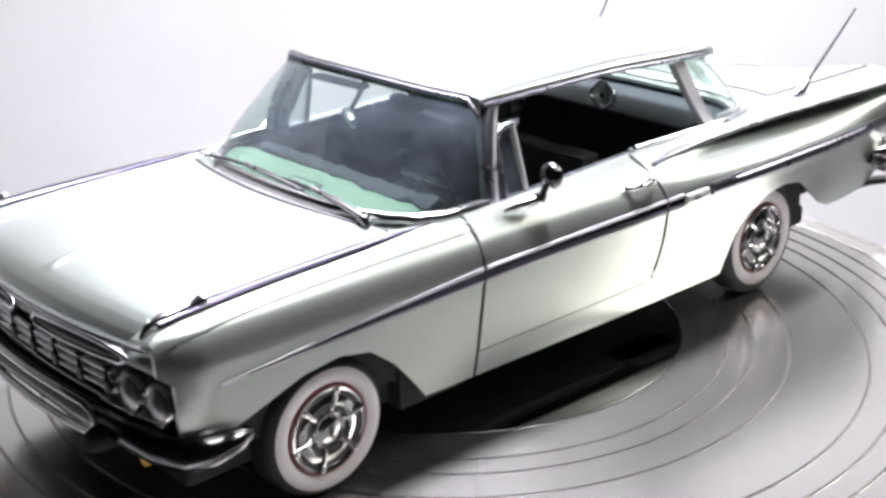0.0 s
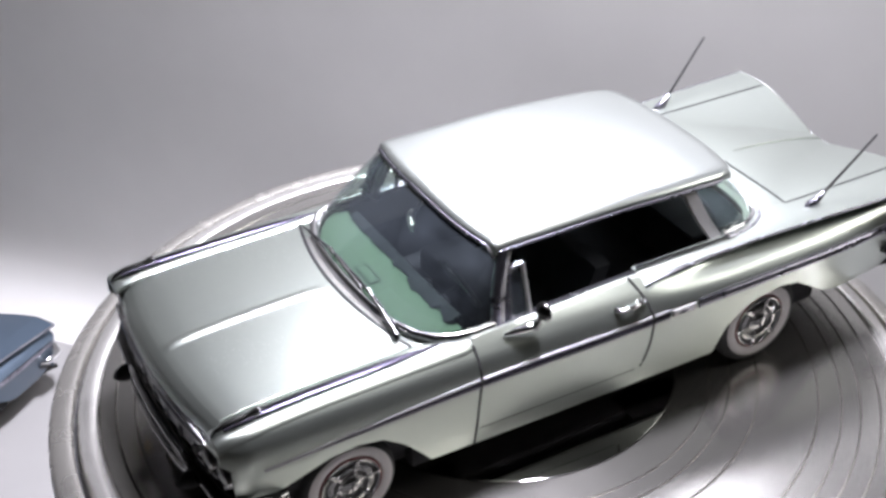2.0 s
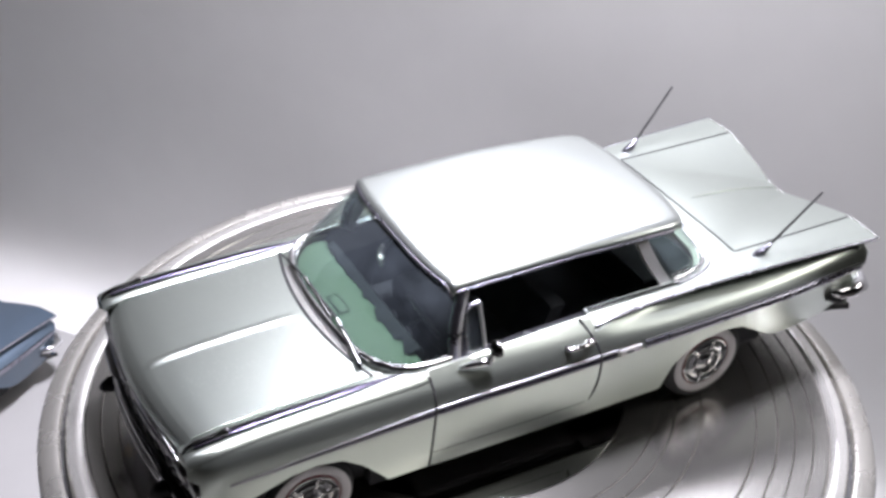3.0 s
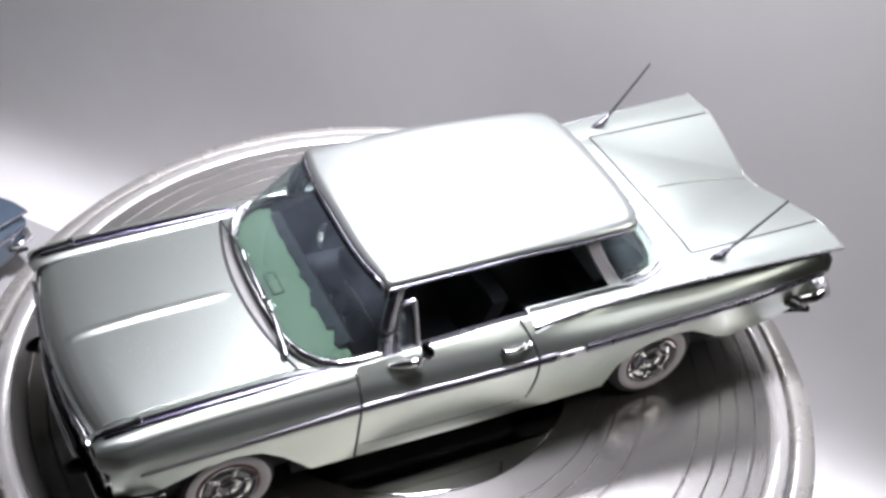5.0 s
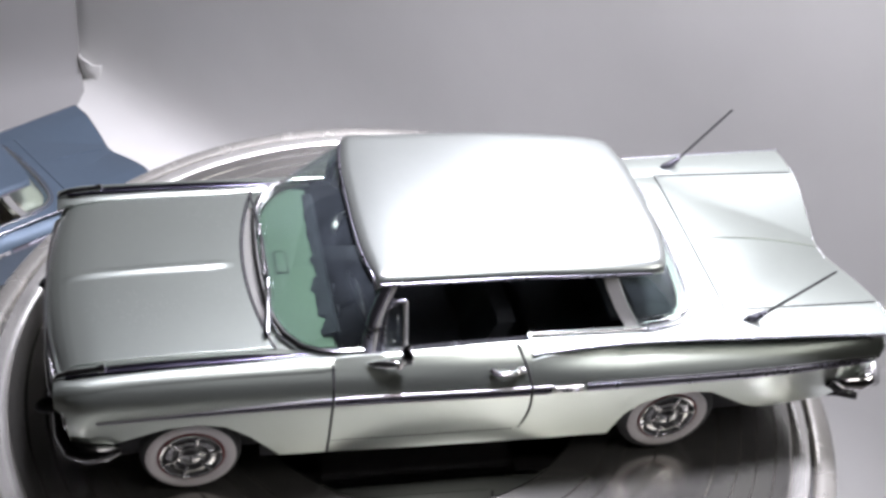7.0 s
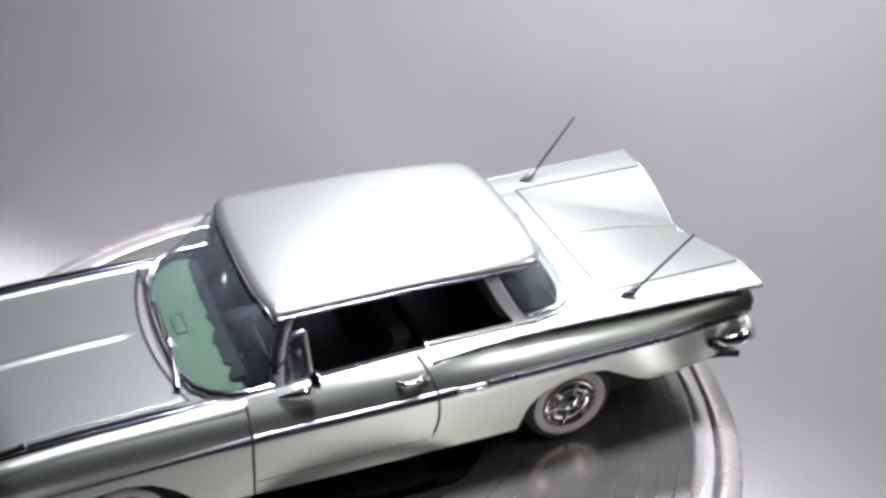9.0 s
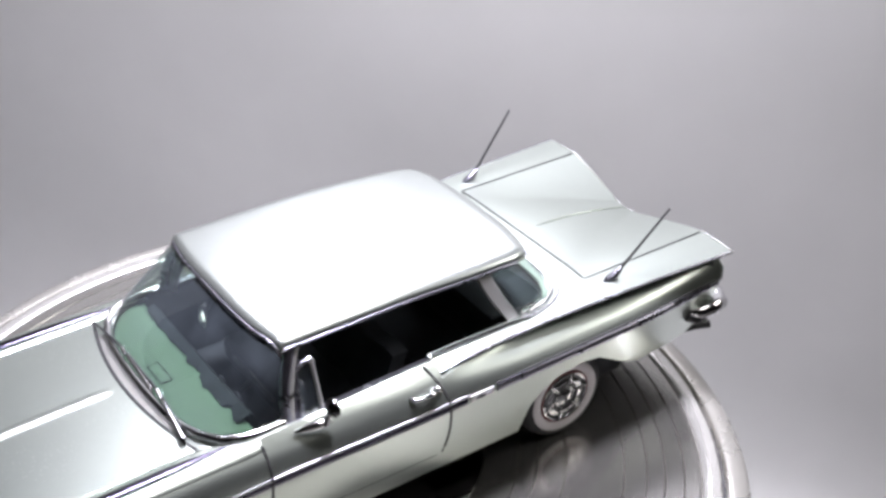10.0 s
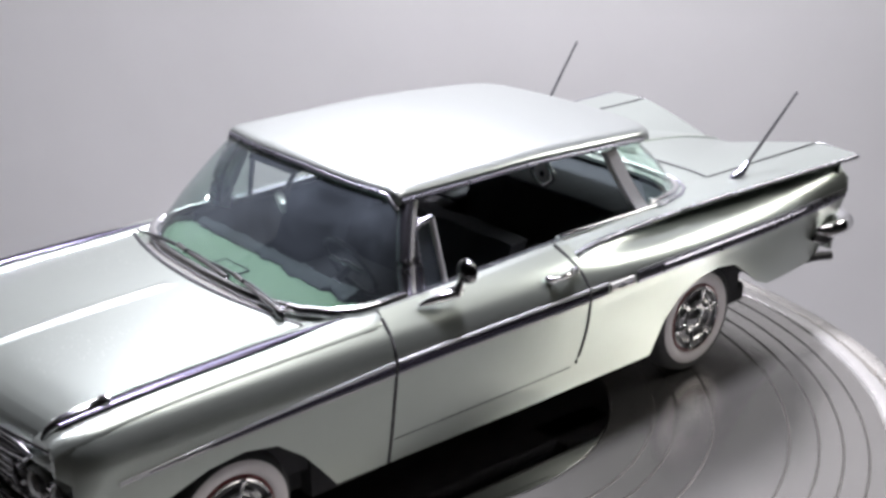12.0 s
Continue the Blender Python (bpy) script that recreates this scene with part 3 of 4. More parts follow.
            z0 = belt_z(x) if x < 1.2 else deck_z(x, inner)
            ze = fin_z(x)
            if x > 1.5:
                z0 = deck_z(x, inner)
            rows.append([(x, s * (inner + (fe - inner) * u), z0 + (ze - z0) * u + (0.006 * math.sin(math.pi * u))) for u in spaced(0, 1, 7)] + [(x, s * (fe - 0.003), ze - 0.014), (x, s * (fe - 0.03), ze - 0.024)])
        shell("tail_fin", rows, 0.014, paint, quarter, "flat horizontal tail fin")
        tube("fin_trim", [(x, s * (fin_edge(min(x, 2.8)) + 0.002), fin_z(x) - 0.008) for x in spaced(0.50, 2.868, 40)], [0.006, 0.014, 0.019, 0.020, 0.020, 0.019, 0.017] + [0.014] * 5 + [0.011] * 28, foil, quarter, "bright trim along the fin edge", 10)
        if paint is green_paint:
            tube("fin_gap", [(x, s * 0.69, deck_z(x, 0.69) + 0.003) for x in spaced(1.80, 2.84, 22)], 0.0042, dark_metal, quarter, "dark panel gap", 6)
        # mouldings
        line = lambda x: smooth_interp(x, [-2.08, -1.4, -0.70, 0.48, 1.4, 2.8], [0.700, 0.738, 0.764, 0.788, 0.786, 0.770])
        xs = spaced(-2.02, -0.705, 22)
        gap = [0.005 + 0.023 * (x + 2.02) / 1.3 for x in xs]
        strip("upper_moulding", xs, [line(x) + g for x, g in zip(xs, gap)], [0.003] + [0.004 + 0.005 * k / 20 for k in range(21)], 0.008, trim_metal, fender, s, "thin smoky chrome moulding")
        strip("lower_moulding", xs, [line(x) - g for x, g in zip(xs, gap)], [0.003] + [0.004 + 0.005 * k / 20 for k in range(21)], 0.008, trim_metal, fender, s, "thin smoky chrome moulding")
        strip("moulding_insert", xs[2:], [line(x) for x in xs[2:]], [max(0.003, g - 0.007) for g in gap[2:]], 0.004, spear_metal, fender, s, "brushed insert between the mouldings")
        xs = spaced(-0.685, 0.475, 20)
        strip("upper_moulding", xs, [line(x) + 0.029 for x in xs], [0.0075] * 20, 0.008, trim_metal, door, s, "thin smoky chrome moulding")
        strip("lower_moulding", xs, [line(x) - 0.027 for x in xs], [0.0075] * 20, 0.008, trim_metal, door, s, "thin smoky chrome moulding")
        strip("moulding_insert", xs, [line(x) for x in xs], [0.022] * 20, 0.004, spear_metal, door, s, "brushed insert between the mouldings")
        xs = spaced(0.495, 0.61, 5)
        strip("upper_moulding", xs, [line(x) + 0.028 for x in xs], [0.008] * 5, 0.008, trim_metal, quarter, s, "thin smoky chrome moulding")
        strip("lower_moulding", xs, [line(x) - 0.026 for x in xs], [0.008] * 5, 0.008, trim_metal, quarter, s, "thin smoky chrome moulding")
        strip("moulding_insert", xs, [line(x) for x in xs], [0.016] * 5, 0.004, spear_metal, quarter, s, "brushed insert between the mouldings")
        xs = spaced(0.625, 0.80, 6)
        plate = strip("emblem_plate", xs, [line(x) for x in xs], [0.024] * 6, 0.014, bare_foil, quarter, s, "pale metal emblem plate")
        strip("emblem_mark", spaced(0.665, 0.735, 3), [line(0.7)] * 3, [0.006, 0.016, 0.006], 0.019, black, plate, s, "small dark emblem")
        strip("emblem_mark", spaced(0.745, 0.775, 3), [line(0.76)] * 3, [0.004, 0.009, 0.004], 0.019, insert_metal, plate, s, "small dark emblem")
        xs = spaced(0.83, 2.78, 34)
        strip("rear_moulding", xs, [line(x) for x in xs], [0.028] * 30 + [0.026, 0.023, 0.018, 0.010], 0.012, insert_metal, quarter, s, "broad smoky brushed moulding")
        strip("rear_moulding_edge", xs, [line(x) + 0.033 for x in xs], [0.005] * 34, 0.007, dark_metal, quarter, s, "dark shadow gap over the moulding")
        # wheel wells
        for lo, hi in ((-1.09, -0.72), (0.62, 1.12)):
            slab("inner_liner", (lo, min(s * 0.60, s * 0.88), 0.22), (hi, max(s * 0.60, s * 0.88), 0.70), matte_black, car, "dark inner panel")
        for wx in (-1.5, 1.5):
            slab("wheel_well", (wx - 0.44, min(s * 0.60, s * 0.86), 0.36), (wx + 0.44, max(s * 0.60, s * 0.86), 0.72), matte_black, car, "dark wheel housing")
            wheel(car, wx, s, chrome, 0.300 if wx < 0 else 0.322)
    # --- deck lid
    rows = []
    for x in spaced(0, 1, 40):
        row = []
        for y in sorted(set(spaced(-0.684, 0.684, 57)) | {-0.012, 0.012}):
            xx = 1.80 + (deck_end(y) - 1.80) * x
            row.append((xx, y, deck_z(xx, y)))
        rows.append(row)
    deck = shell("deck_lid", rows, 0.016, paint, car, "gull-wing deck lid with a centre crease", smooth=60)
    if paint is green_paint:
        tube("deck_gap", [(1.796, y, deck_z(1.8, y) + 0.002) for y in spaced(-0.684, 0.684, 25)], 0.006, dark_metal, deck, "dark panel gap", 6)
    tube("deck_crease", [(x, 0, deck_z(x, 0) + 0.003) for x in spaced(1.94, 2.775, 24)], [0.001, 0.003, 0.005] + [0.0075] * 21, paint, deck, "raised centre crease", 8)
    tube("deck_edge_trim", [(deck_end(y) + 0.004, y, deck_z(deck_end(y), y) - 0.008) for y in spaced(-0.955, 0.955, 61)], 0.0075, chrome, deck, "bright trim along the tail edge", 8)
    # panel between the rear glass and the lid
    rows = []
    for k in range(33):
        y = -0.70 + 1.4 * k / 32
        xb = float(np.interp(abs(y), [p[1] for p in REAR_BASE[:6]], [p[0] for p in REAR_BASE[:6]])) - 0.06
        xr = 1.792
        rows.append([(xb + (xr - xb) * u, y, deck_z(xb + (xr - xb) * u, y) - 0.006 * (1 - u)) for u in spaced(0, 1, 6)])
    shell("rear_cowl", rows, 0.02, paint, car, "painted panel behind the rear glass")
    # tail panel, lamps, bumper
    rows = [[(2.755 + 0.01 * (y / 0.9) ** 2, y, zb + (deck_z(2.76, y) - 0.02 - zb) * u) for y in spaced(-0.93, 0.93, 31)] for zb in (0.42,) for u in spaced(0, 1, 6)]
    tail = shell("tail_panel", rows, 0.02, paint, car, "painted tail panel", inward=(-1, 0, 0))
    for s in (-1, 1):
        tube("tail_lamp", [(2.775, s * y, 0.80 + 0.05 * math.sin(math.pi * (y - 0.2) / 0.7)) for y in spaced(0.2, 0.88, 11)], [0.012, 0.03, 0.045, 0.055, 0.06, 0.06, 0.058, 0.05, 0.04, 0.03, 0.012], red_lens, tail, "red cat-eye tail lamp", 12, up=(0, 0, 1), flat=1.0)
        tube("tail_corner", [(2.79, s * 0.86, 0.955), (2.82, s * 0.87, 0.90), (2.835, s * 0.915, 0.84), (2.815, s * 0.95, 0.775)], [0.020, 0.030, 0.032, 0.016], paint, tail, "painted tail corner", 10)
    pts = [(2.58, 0.925), (2.64, 0.965), (2.75, 0.975), (2.85, 0.95), (2.90, 0.86), (2.92, 0.6), (2.925, 0.3)]
    path = [(x, -y, 0.575) for x, y in pts] + [(2.925, 0, 0.575)] + [(x, y, 0.575) for x, y in reversed(pts)]
    bump = tube("rear_bumper", path, [0.022, 0.040, 0.048, 0.052, 0.052, 0.050, 0.048, 0.048, 0.048, 0.050, 0.052, 0.052, 0.048, 0.040, 0.022], chrome, car, "chrome wraparound rear bumper", 14, flat=1.15)
    for s in (-1, 1):
        tube("bumper_end", [(2.56, s * 0.925, 0.545), (2.62, s * 0.955, 0.52), (2.70, s * 0.96, 0.515)], [0.03, 0.036, 0.02], black, bump, "dark bumper tip", 10)
    for s in (-1, 1):
        tube("exhaust_tip", [(2.5, s * 0.80, 0.34), (2.72, s * 0.83, 0.34), (2.80, s * 0.85, 0.335), (2.86, s * 0.87, 0.33)], 0.028, black, car, "black exhaust tip", 12)
    # --- front end
    face_rows = [[(-2.27 + 0.085 * (y / 0.9) ** 2 + d, y, z - 0.02 * (y / 0.9) ** 2) for y in spaced(-0.90, 0.90, 37)] for d, z in ((0.0, 0.84), (-0.012, 0.81), (-0.012, 0.78), (0.02, 0.76), (0.03, 0.745))]
    front = shell("front_panel", face_rows, 0.03, paint, car, "painted panel above the grille", inward=(1, 0, 0))
    for s in (-1, 1):
        loop = [(-2.300 + 0.085 * (y / 0.9) ** 2, s * y, z) for y, z in ((0.08, 0.785), (0.11, 0.808), (0.3, 0.822), (0.5, 0.824), (0.66, 0.820), (0.72, 0.802), (0.68, 0.775), (0.5, 0.764), (0.3, 0.758), (0.11, 0.760), (0.08, 0.785))]
        tube("nostril_trim", loop, 0.011, chrome, front, "chrome ring round the nostril", 10)
        tube("nostril_slot", [(-2.288 + 0.085 * (y / 0.9) ** 2, s * y, z) for y, z in ((0.10, 0.785), (0.3, 0.790), (0.5, 0.794), (0.69, 0.798))], [0.018, 0.026, 0.026, 0.018], black, front, "dark nostril slot", 10)
    tube("hood_lip_trim", [(-2.298 + 0.085 * (y / 0.74) ** 2, y, 0.838 - 0.006 * (y / 0.74) ** 2) for y in spaced(-0.86, 0.86, 33)], 0.009, chrome, front, "chrome lip under the hood", 8)
    back = slab("grille_box", (-2.13, -0.86, 0.44), (-2.04, 0.86, 0.76), black, car, "dark grille cavity")
    for z, r in ((0.535, 0.009), (0.615, 0.015), (0.652, 0.015), (0.689, 0.015)):
        tube("grille_bar", [(-2.262 + 0.085 * (y / 0.9) ** 2 + (0.03 if z < 0.6 else 0.0), y, z) for y in spaced(-0.57, 0.57, 21)], r, chrome, back, "thin chrome grille bar", 10)
    for y in (-0.54, -0.36, -0.18, 0.0, 0.18, 0.36, 0.54):
        xg = -2.262 + 0.085 * (y / 0.9) ** 2
        tube("grille_divider", [(xg + 0.02, y, 0.585), (xg - 0.012, y, 0.605), (xg - 0.018, y, 0.652), (xg - 0.012, y, 0.70), (xg + 0.02, y, 0.715)], [0.010, 0.016, 0.014, 0.016, 0.010], dark_steel, back, "dark grille divider", 8)
    for s in (-1, 1):
        for y in (0.635, 0.800):
            x0 = -2.235 + 0.075 * (y / 0.9) ** 2
            lamp = lathe("headlight", [(0.088, 0.06), (0.090, -0.012), (0.082, -0.026), (0.074, -0.012)], chrome, (x0, s * y, 0.618), "x", car, "round headlight in a chrome ring", sides=28)
            lathe("lens", [(0.076, -0.010), (0.058, -0.028), (0.03, -0.037), (0.0005, -0.040)], lens_glass, (x0, s * y, 0.618), "x", lamp, "clear headlight lens", sides=28)
        tube("headlight_pod", [(-2.20 + 0.075, s * 0.56, 0.725), (-2.19 + 0.075, s * 0.73, 0.735), (-2.15 + 0.075, s * 0.88, 0.70), (-2.12 + 0.075, s * 0.90, 0.60)], 0.02, paint, car, "painted brow round the headlights", 8)
    pts = [(-1.90, 0.945), (-1.98, 0.965), (-2.08, 0.965), (-2.15, 0.93), (-2.20, 0.82), (-2.225, 0.6), (-2.25, 0.35), (-2.255, 0.18)]
    path = [(x, -y, 0.455) for x, y in pts] + [(-2.255, 0, 0.455)] + [(x, y, 0.455) for x, y in reversed(pts)]
    rad = [0.03, 0.052, 0.062, 0.066, 0.066, 0.06, 0.055, 0.052]
    fb = tube("front_bumper", path, rad + [0.052] + rad[::-1], darkened_chrome, car, "chrome wraparound front bumper, dark reflections put in its colour", 14, flat=1.1)
    loop = [(0.0, 0.532), (0.25, 0.532), (0.42, 0.528), (0.47, 0.505), (0.485, 0.465), (0.47, 0.425), (0.42, 0.402), (0.25, 0.398), (0.0, 0.398)]
    loop = loop + [(-y, z) for y, z in reversed(loop[1:-1])] + [loop[0]]
    tube("bumper_bar", [(-2.315 + 0.085 * (y / 0.8) ** 2, y, z) for y, z in loop], 0.019, chrome, fb, "bright chrome bumper loop", 10)
    for s in (-1, 1):
        tube("bumper_bar", [(-2.262 + 0.085 * (y / 0.8) ** 2, s * y, 0.548) for y in spaced(0.46, 0.84, 10)], [0.010] + [0.016] * 8 + [0.008], chrome, fb, "upper chrome bumper bar", 10)
    tube("bumper_valance", [(-2.19 + 0.10 * (y / 0.8) ** 2, y, 0.37) for y in spaced(-0.86, 0.86, 25)], 0.05, foil, fb, "metal valance under the bumper", 10)
    for s in (-1, 1):
        bullet("bumper_guard", [(-2.20, s * 0.54, 0.435), (-2.26, s * 0.54, 0.430), (-2.32, s * 0.54, 0.425), (-2.36, s * 0.54, 0.42), (-2.385, s * 0.54, 0.415)], [0.050, 0.056, 0.052, 0.036, 0.010], matte_black, fb, "black bullet bumper guard")
        lathe("parking_lamp", [(0.03, 0.01), (0.028, -0.012), (0.012, -0.02), (0.0005, -0.021)], amber, (-2.215, s * 0.72, 0.375), "x", fb, "small amber lamp", sides=16)
    # --- underbody
    under = slab("underbody", (-2.1, -0.80, 0.22), (2.1, 0.80, 0.34), matte_black, car, "black chassis floor", 0.03)
    slab("axle", (-1.53, -0.80, 0.29), (-1.47, 0.80, 0.34), matte_black, under)
    slab("axle", (1.47, -0.80, 0.29), (1.53, 0.80, 0.34), matte_black, under)
    slab("engine_bay", (-2.05, -0.60, 0.34), (-1.12, 0.60, 0.90), matte_black, under)
    slab("trunk_box", (1.30, -0.60, 0.40), (2.70, 0.60, 0.80), matte_black, under)
    slab("tail_box", (1.97, -0.76, 0.44), (2.66, 0.76, 0.74), matte_black, under)
    slab("tail_floor", (2.0, -0.78, 0.40), (2.70, 0.78, 0.43), matte_black, under)
    # --- cabin
    tub = slab("cabin_floor", (-1.0, -0.80, 0.34), (1.6, 0.80, 0.42), interior_dark, car, "dark carpet floor")
    for s in (-1, 1):
        slab("door_card", (-0.95, min(s * 0.80, s * 0.84), 0.40), (1.30, max(s * 0.80, s * 0.84), 0.965), interior_dark, tub, "dark door lining", 0.01)
    bench("front_bench", 0.12, 0.42, seat_mat, car, "dark vinyl front bench")
    bench("rear_bench", 1.02, 0.42, seat_mat, car, "dark vinyl rear bench")
    rows = [[(x, y, z - 0.01 * (y / 0.7) ** 2) for y in spaced(-w, w, 19)] for x, z, w in ((-1.005, 0.972, 0.34), (-0.96, 0.982, 0.52), (-0.91, 0.985, 0.62), (-0.84, 0.985, 0.70), (-0.76, 0.985, 0.745), (-0.66, 0.965, 0.76), (-0.635, 0.91, 0.76), (-0.64, 0.80, 0.76), (-0.66, 0.68, 0.76))]
    dash = shell("dashboard", rows, 0.05, dash_mat, car, "pale green dashboard", inward=(-0.2, 0, -1))
    slab("speaker_grille", (-0.93, -0.10, 0.984), (-0.86, 0.10, 0.990), dash_mat, dash, "speaker grille", 0.002)
    tube("grille_outline", [(-0.93, -0.10, 0.991), (-0.86, -0.10, 0.991), (-0.86, 0.10, 0.991), (-0.93, 0.10, 0.991), (-0.93, -0.10, 0.991)], 0.004, black, dash, "dark outline of the speaker grille", 6)
    rows = []
    for k in range(61):
        y = -0.66 + 1.32 * k / 60
        jag = 0.055 * abs(noise.noise(Vector((y * 7.0, 0.3, 2.2)))) + 0.035 * max(0, noise.noise(Vector((y * 19.0, 1.3, 0.2))))
        x0 = -0.665 - (jag if y < 0.1 else jag * 0.5) - (0.03 if -0.5 < y < -0.15 else 0)
        rows.append([(x0, y, 0.987), (x0 + 0.012, y, 0.997), (-0.64, y, 1.0 + 0.4 * jag), (-0.615, y, 0.98), (-0.605, y, 0.90), (-0.62, y, 0.76)])
    shell("instrument_panel", rows, 0.02, interior_dark, dash, "dark uneven instrument panel", inward=(-1, 0, -0.3))
    for y, r in ((-0.22, 0.036), (-0.42, 0.042)):
        lathe("gauge_ring", [(r, 0.01), (r * 1.05, -0.004), (r * 0.85, -0.006), (0.0005, 0.0)], insert_metal, (-0.60, y, 0.94), "x", dash, "smoky gauge ring", sides=18)
    col = tube("steering_column", [(-0.70, -0.36, 0.86), (-0.46, -0.36, 0.985)], 0.018, black, dash, "steering column", 8)
    ctr, n1, n2 = Vector((-0.46, -0.36, 0.985)), Vector((0, 1, 0)), Vector((-0.46, 0, 0.89)).normalized()
    tube("steering_wheel", [ctr + (n1 * math.cos(a) + n2 * math.sin(a)) * 0.17 for a in spaced(0, 2 * math.pi, 33)], 0.012, black, dash, "dark thin-rimmed steering wheel", 8)
    tube("wheel_spoke", [ctr - n1 * 0.165, ctr, ctr + n1 * 0.165], [0.012, 0.02, 0.012], chrome, dash, "chrome steering wheel spoke", 8)
    shelf = slab("parcel_shelf", (1.06, -0.66, 0.955), (1.66, 0.66, 0.985), interior_dark if paint is green_paint else interior_cream, car, "shelf under the rear glass", 0.01)
    if paint is green_paint:
        plate = tube("speaker_plate", [(1.07, -0.115 + 0.075 * math.cos(a) * (1 + 0.18 * math.cos(2 * a) ** 2), 1.06 + 0.062 * math.sin(a) * (1 + 0.18 * math.cos(2 * a) ** 2)) for a in spaced(0, 2 * math.pi, 25)], 0.013, chrome, shelf, "rounded chrome frame of a speaker plate", 8)
        slab("plate_face", (1.066, -0.175, 1.005), (1.076, -0.055, 1.115), plate_white, plate, "pale face with a dark mark", 0.004)
        slab("plate_mark", (1.058, -0.13, 1.045), (1.066, -0.10, 1.075), black, plate, "", 0.003)
    # --- roof
    rows = []
    for k in range(45):
        u = 0.5 + 0.5 * math.sin(math.pi * (k / 44 - 0.5))
        row = []
        for j in range(41):
            v = math.sin(math.pi * (j / 40 - 0.5))
            a = abs(v)
            xf = -0.505 + 0.07 * a**3.5
            xr = 1.405 - 0.075 * a**4
            x = xf + (xr - xf) * u
            w = smooth_interp(x, [-0.5, -0.42, 0.0, 0.7, 1.2, 1.41], [0.69, 0.703, 0.705, 0.70, 0.675, 0.62])
            edge = min(1, u / 0.02) ** 0.5 * min(1, (1 - u) / 0.03) ** 0.5
            row.append((x, v * w, roof_z(x, v * 0.68) - 0.016 * (1 - edge)))
        rows.append(row)
    roof = shell("roof", rows, 0.035, roof_paint if paint is green_paint else paint, car, "flat pale roof with a rear overhang", smooth=50)
    rows2 = [[(p[0] * 0.97 + 0.015, p[1] * 0.95, p[2] - 0.042) for p in r[::2]] for r in rows[::4]]
    shell("headliner", rows2, 0.008, headliner, roof, "grey headliner")
    for s in (-1, 1):
        tube("drip_rail", [(x, s * (smooth_interp(x, [-0.5, -0.42, 0.0, 0.7, 1.2, 1.41], [0.693, 0.706, 0.708, 0.703, 0.678, 0.622])), roof_z(x, 0.68) - 0.026) for x in spaced(-0.42, 1.24, 28)], 0.011, insert_metal, roof, "smoky chrome drip rail", 8)
    tube("roof_front_trim", [(x - 0.008, y, roof_z(x, y) - 0.030) for x, y in [(-0.505 + 0.07 * abs(v) ** 3.5, v * 0.695) for v in spaced(-1, 1, 29)]], 0.012, insert_metal, roof, "smoky trim over the windscreen", 8)
    tube("header_seal", [(x + 0.012, y, roof_z(x, y) - 0.052) for x, y in [(-0.505 + 0.07 * abs(v) ** 3.5, v * 0.68) for v in spaced(-1, 1, 29)]], 0.016, black, roof, "dark seal over the windscreen", 8)
    for s in (-1, 1):
        tube("inner_pillar", [(-0.36, s * 0.655, 1.345), (-0.40, s * 0.68, 1.25), (-0.43, s * 0.73, 1.12), (-0.45, s * 0.765, 0.99)], 0.030, pillar_grey, roof, "grey painted inner pillar", 8)
    tube("roof_rear_trim", [(1.400 - 0.075 * abs(v) ** 4, v * 0.62, roof_z(1.39, v * 0.68) - 0.030) for v in spaced(-1, 1, 29)], 0.010, foil, roof, "bright trim at the roof's rear edge", 8)
    for s in (-1, 1):
        tube("sun_visor", [(-0.42, s * 0.12, 1.335), (-0.41, s * 0.5, 1.325)], 0.045, interior_dark, roof, "dark folded sun visor", 10, flat=0.3)
    stem = tube("mirror_bracket", [(-0.40, 0.13, 1.36), (-0.44, 0.13, 1.30), (-0.50, 0.125, 1.235)], 0.012, dark_steel, roof, "dark mirror bracket", 8)
    tube("inside_mirror", [(-0.455, 0.21, 1.175), (-0.49, 0.18, 1.205), (-0.53, 0.12, 1.232), (-0.56, 0.06, 1.235), (-0.572, 0.03, 1.215), (-0.572, 0.02, 1.18)], [0.016, 0.022, 0.024, 0.024, 0.022, 0.014], bare_foil, stem, "pale curved inside mirror", 10)
    # --- glass with its frames
    def wrap(base, top, zb, zt):
        rows = []
        full_b = [(x, -y) for x, y in reversed(base[1:])] + list(base)
        full_t = [(x, -y) for x, y in reversed(top[1:])] + list(top)
        for k in range(13):
            u = k / 12
            row = []
            for (xb, yb), (xt, yt) in zip(full_b, full_t):
                bow = 0.035 * math.sin(math.pi * u)
                d = Vector((xb - 0.4, yb * 0.6, 0)).normalized() * bow
                top_z = roof_z(xt, yt) - 0.022
                row.append((xb + (xt - xb) * u + d.x, yb + (yt - yb) * u + d.y, zb + (top_z - zb) * u))
            rows.append(row)
        return rows

    wind = wrap(GLASS_BASE, ROOF_FRONT, 0.985, 1.352)
    pane = shell("windscreen", wind, 0.008, clear_glass, car, "clear wraparound windscreen", inward=(1, 0, 0), smooth=60)
    tube("windscreen_trim", [(p[0] - 0.006, p[1] * 1.008, p[2] + 0.008) for p in wind[0]], 0.028, chrome, pane, "chrome trim at the foot of the windscreen", 10)
    for s in (0, -1):
        e = [r[s] for r in wind]
        tube("windscreen_pillar", [(p[0] + 0.01, p[1], p[2]) for p in e], 0.032, insert_metal, pane, "smoky chrome windscreen pillar", 10)
        tube("pillar_trim", [(p[0] + 0.05, p[1] * 0.99, p[2]) for p in e], 0.024, bare_foil, pane, "satin inner pillar", 8)
    rear = wrap(REAR_BASE, ROOF_REAR, 1.030, 1.352)
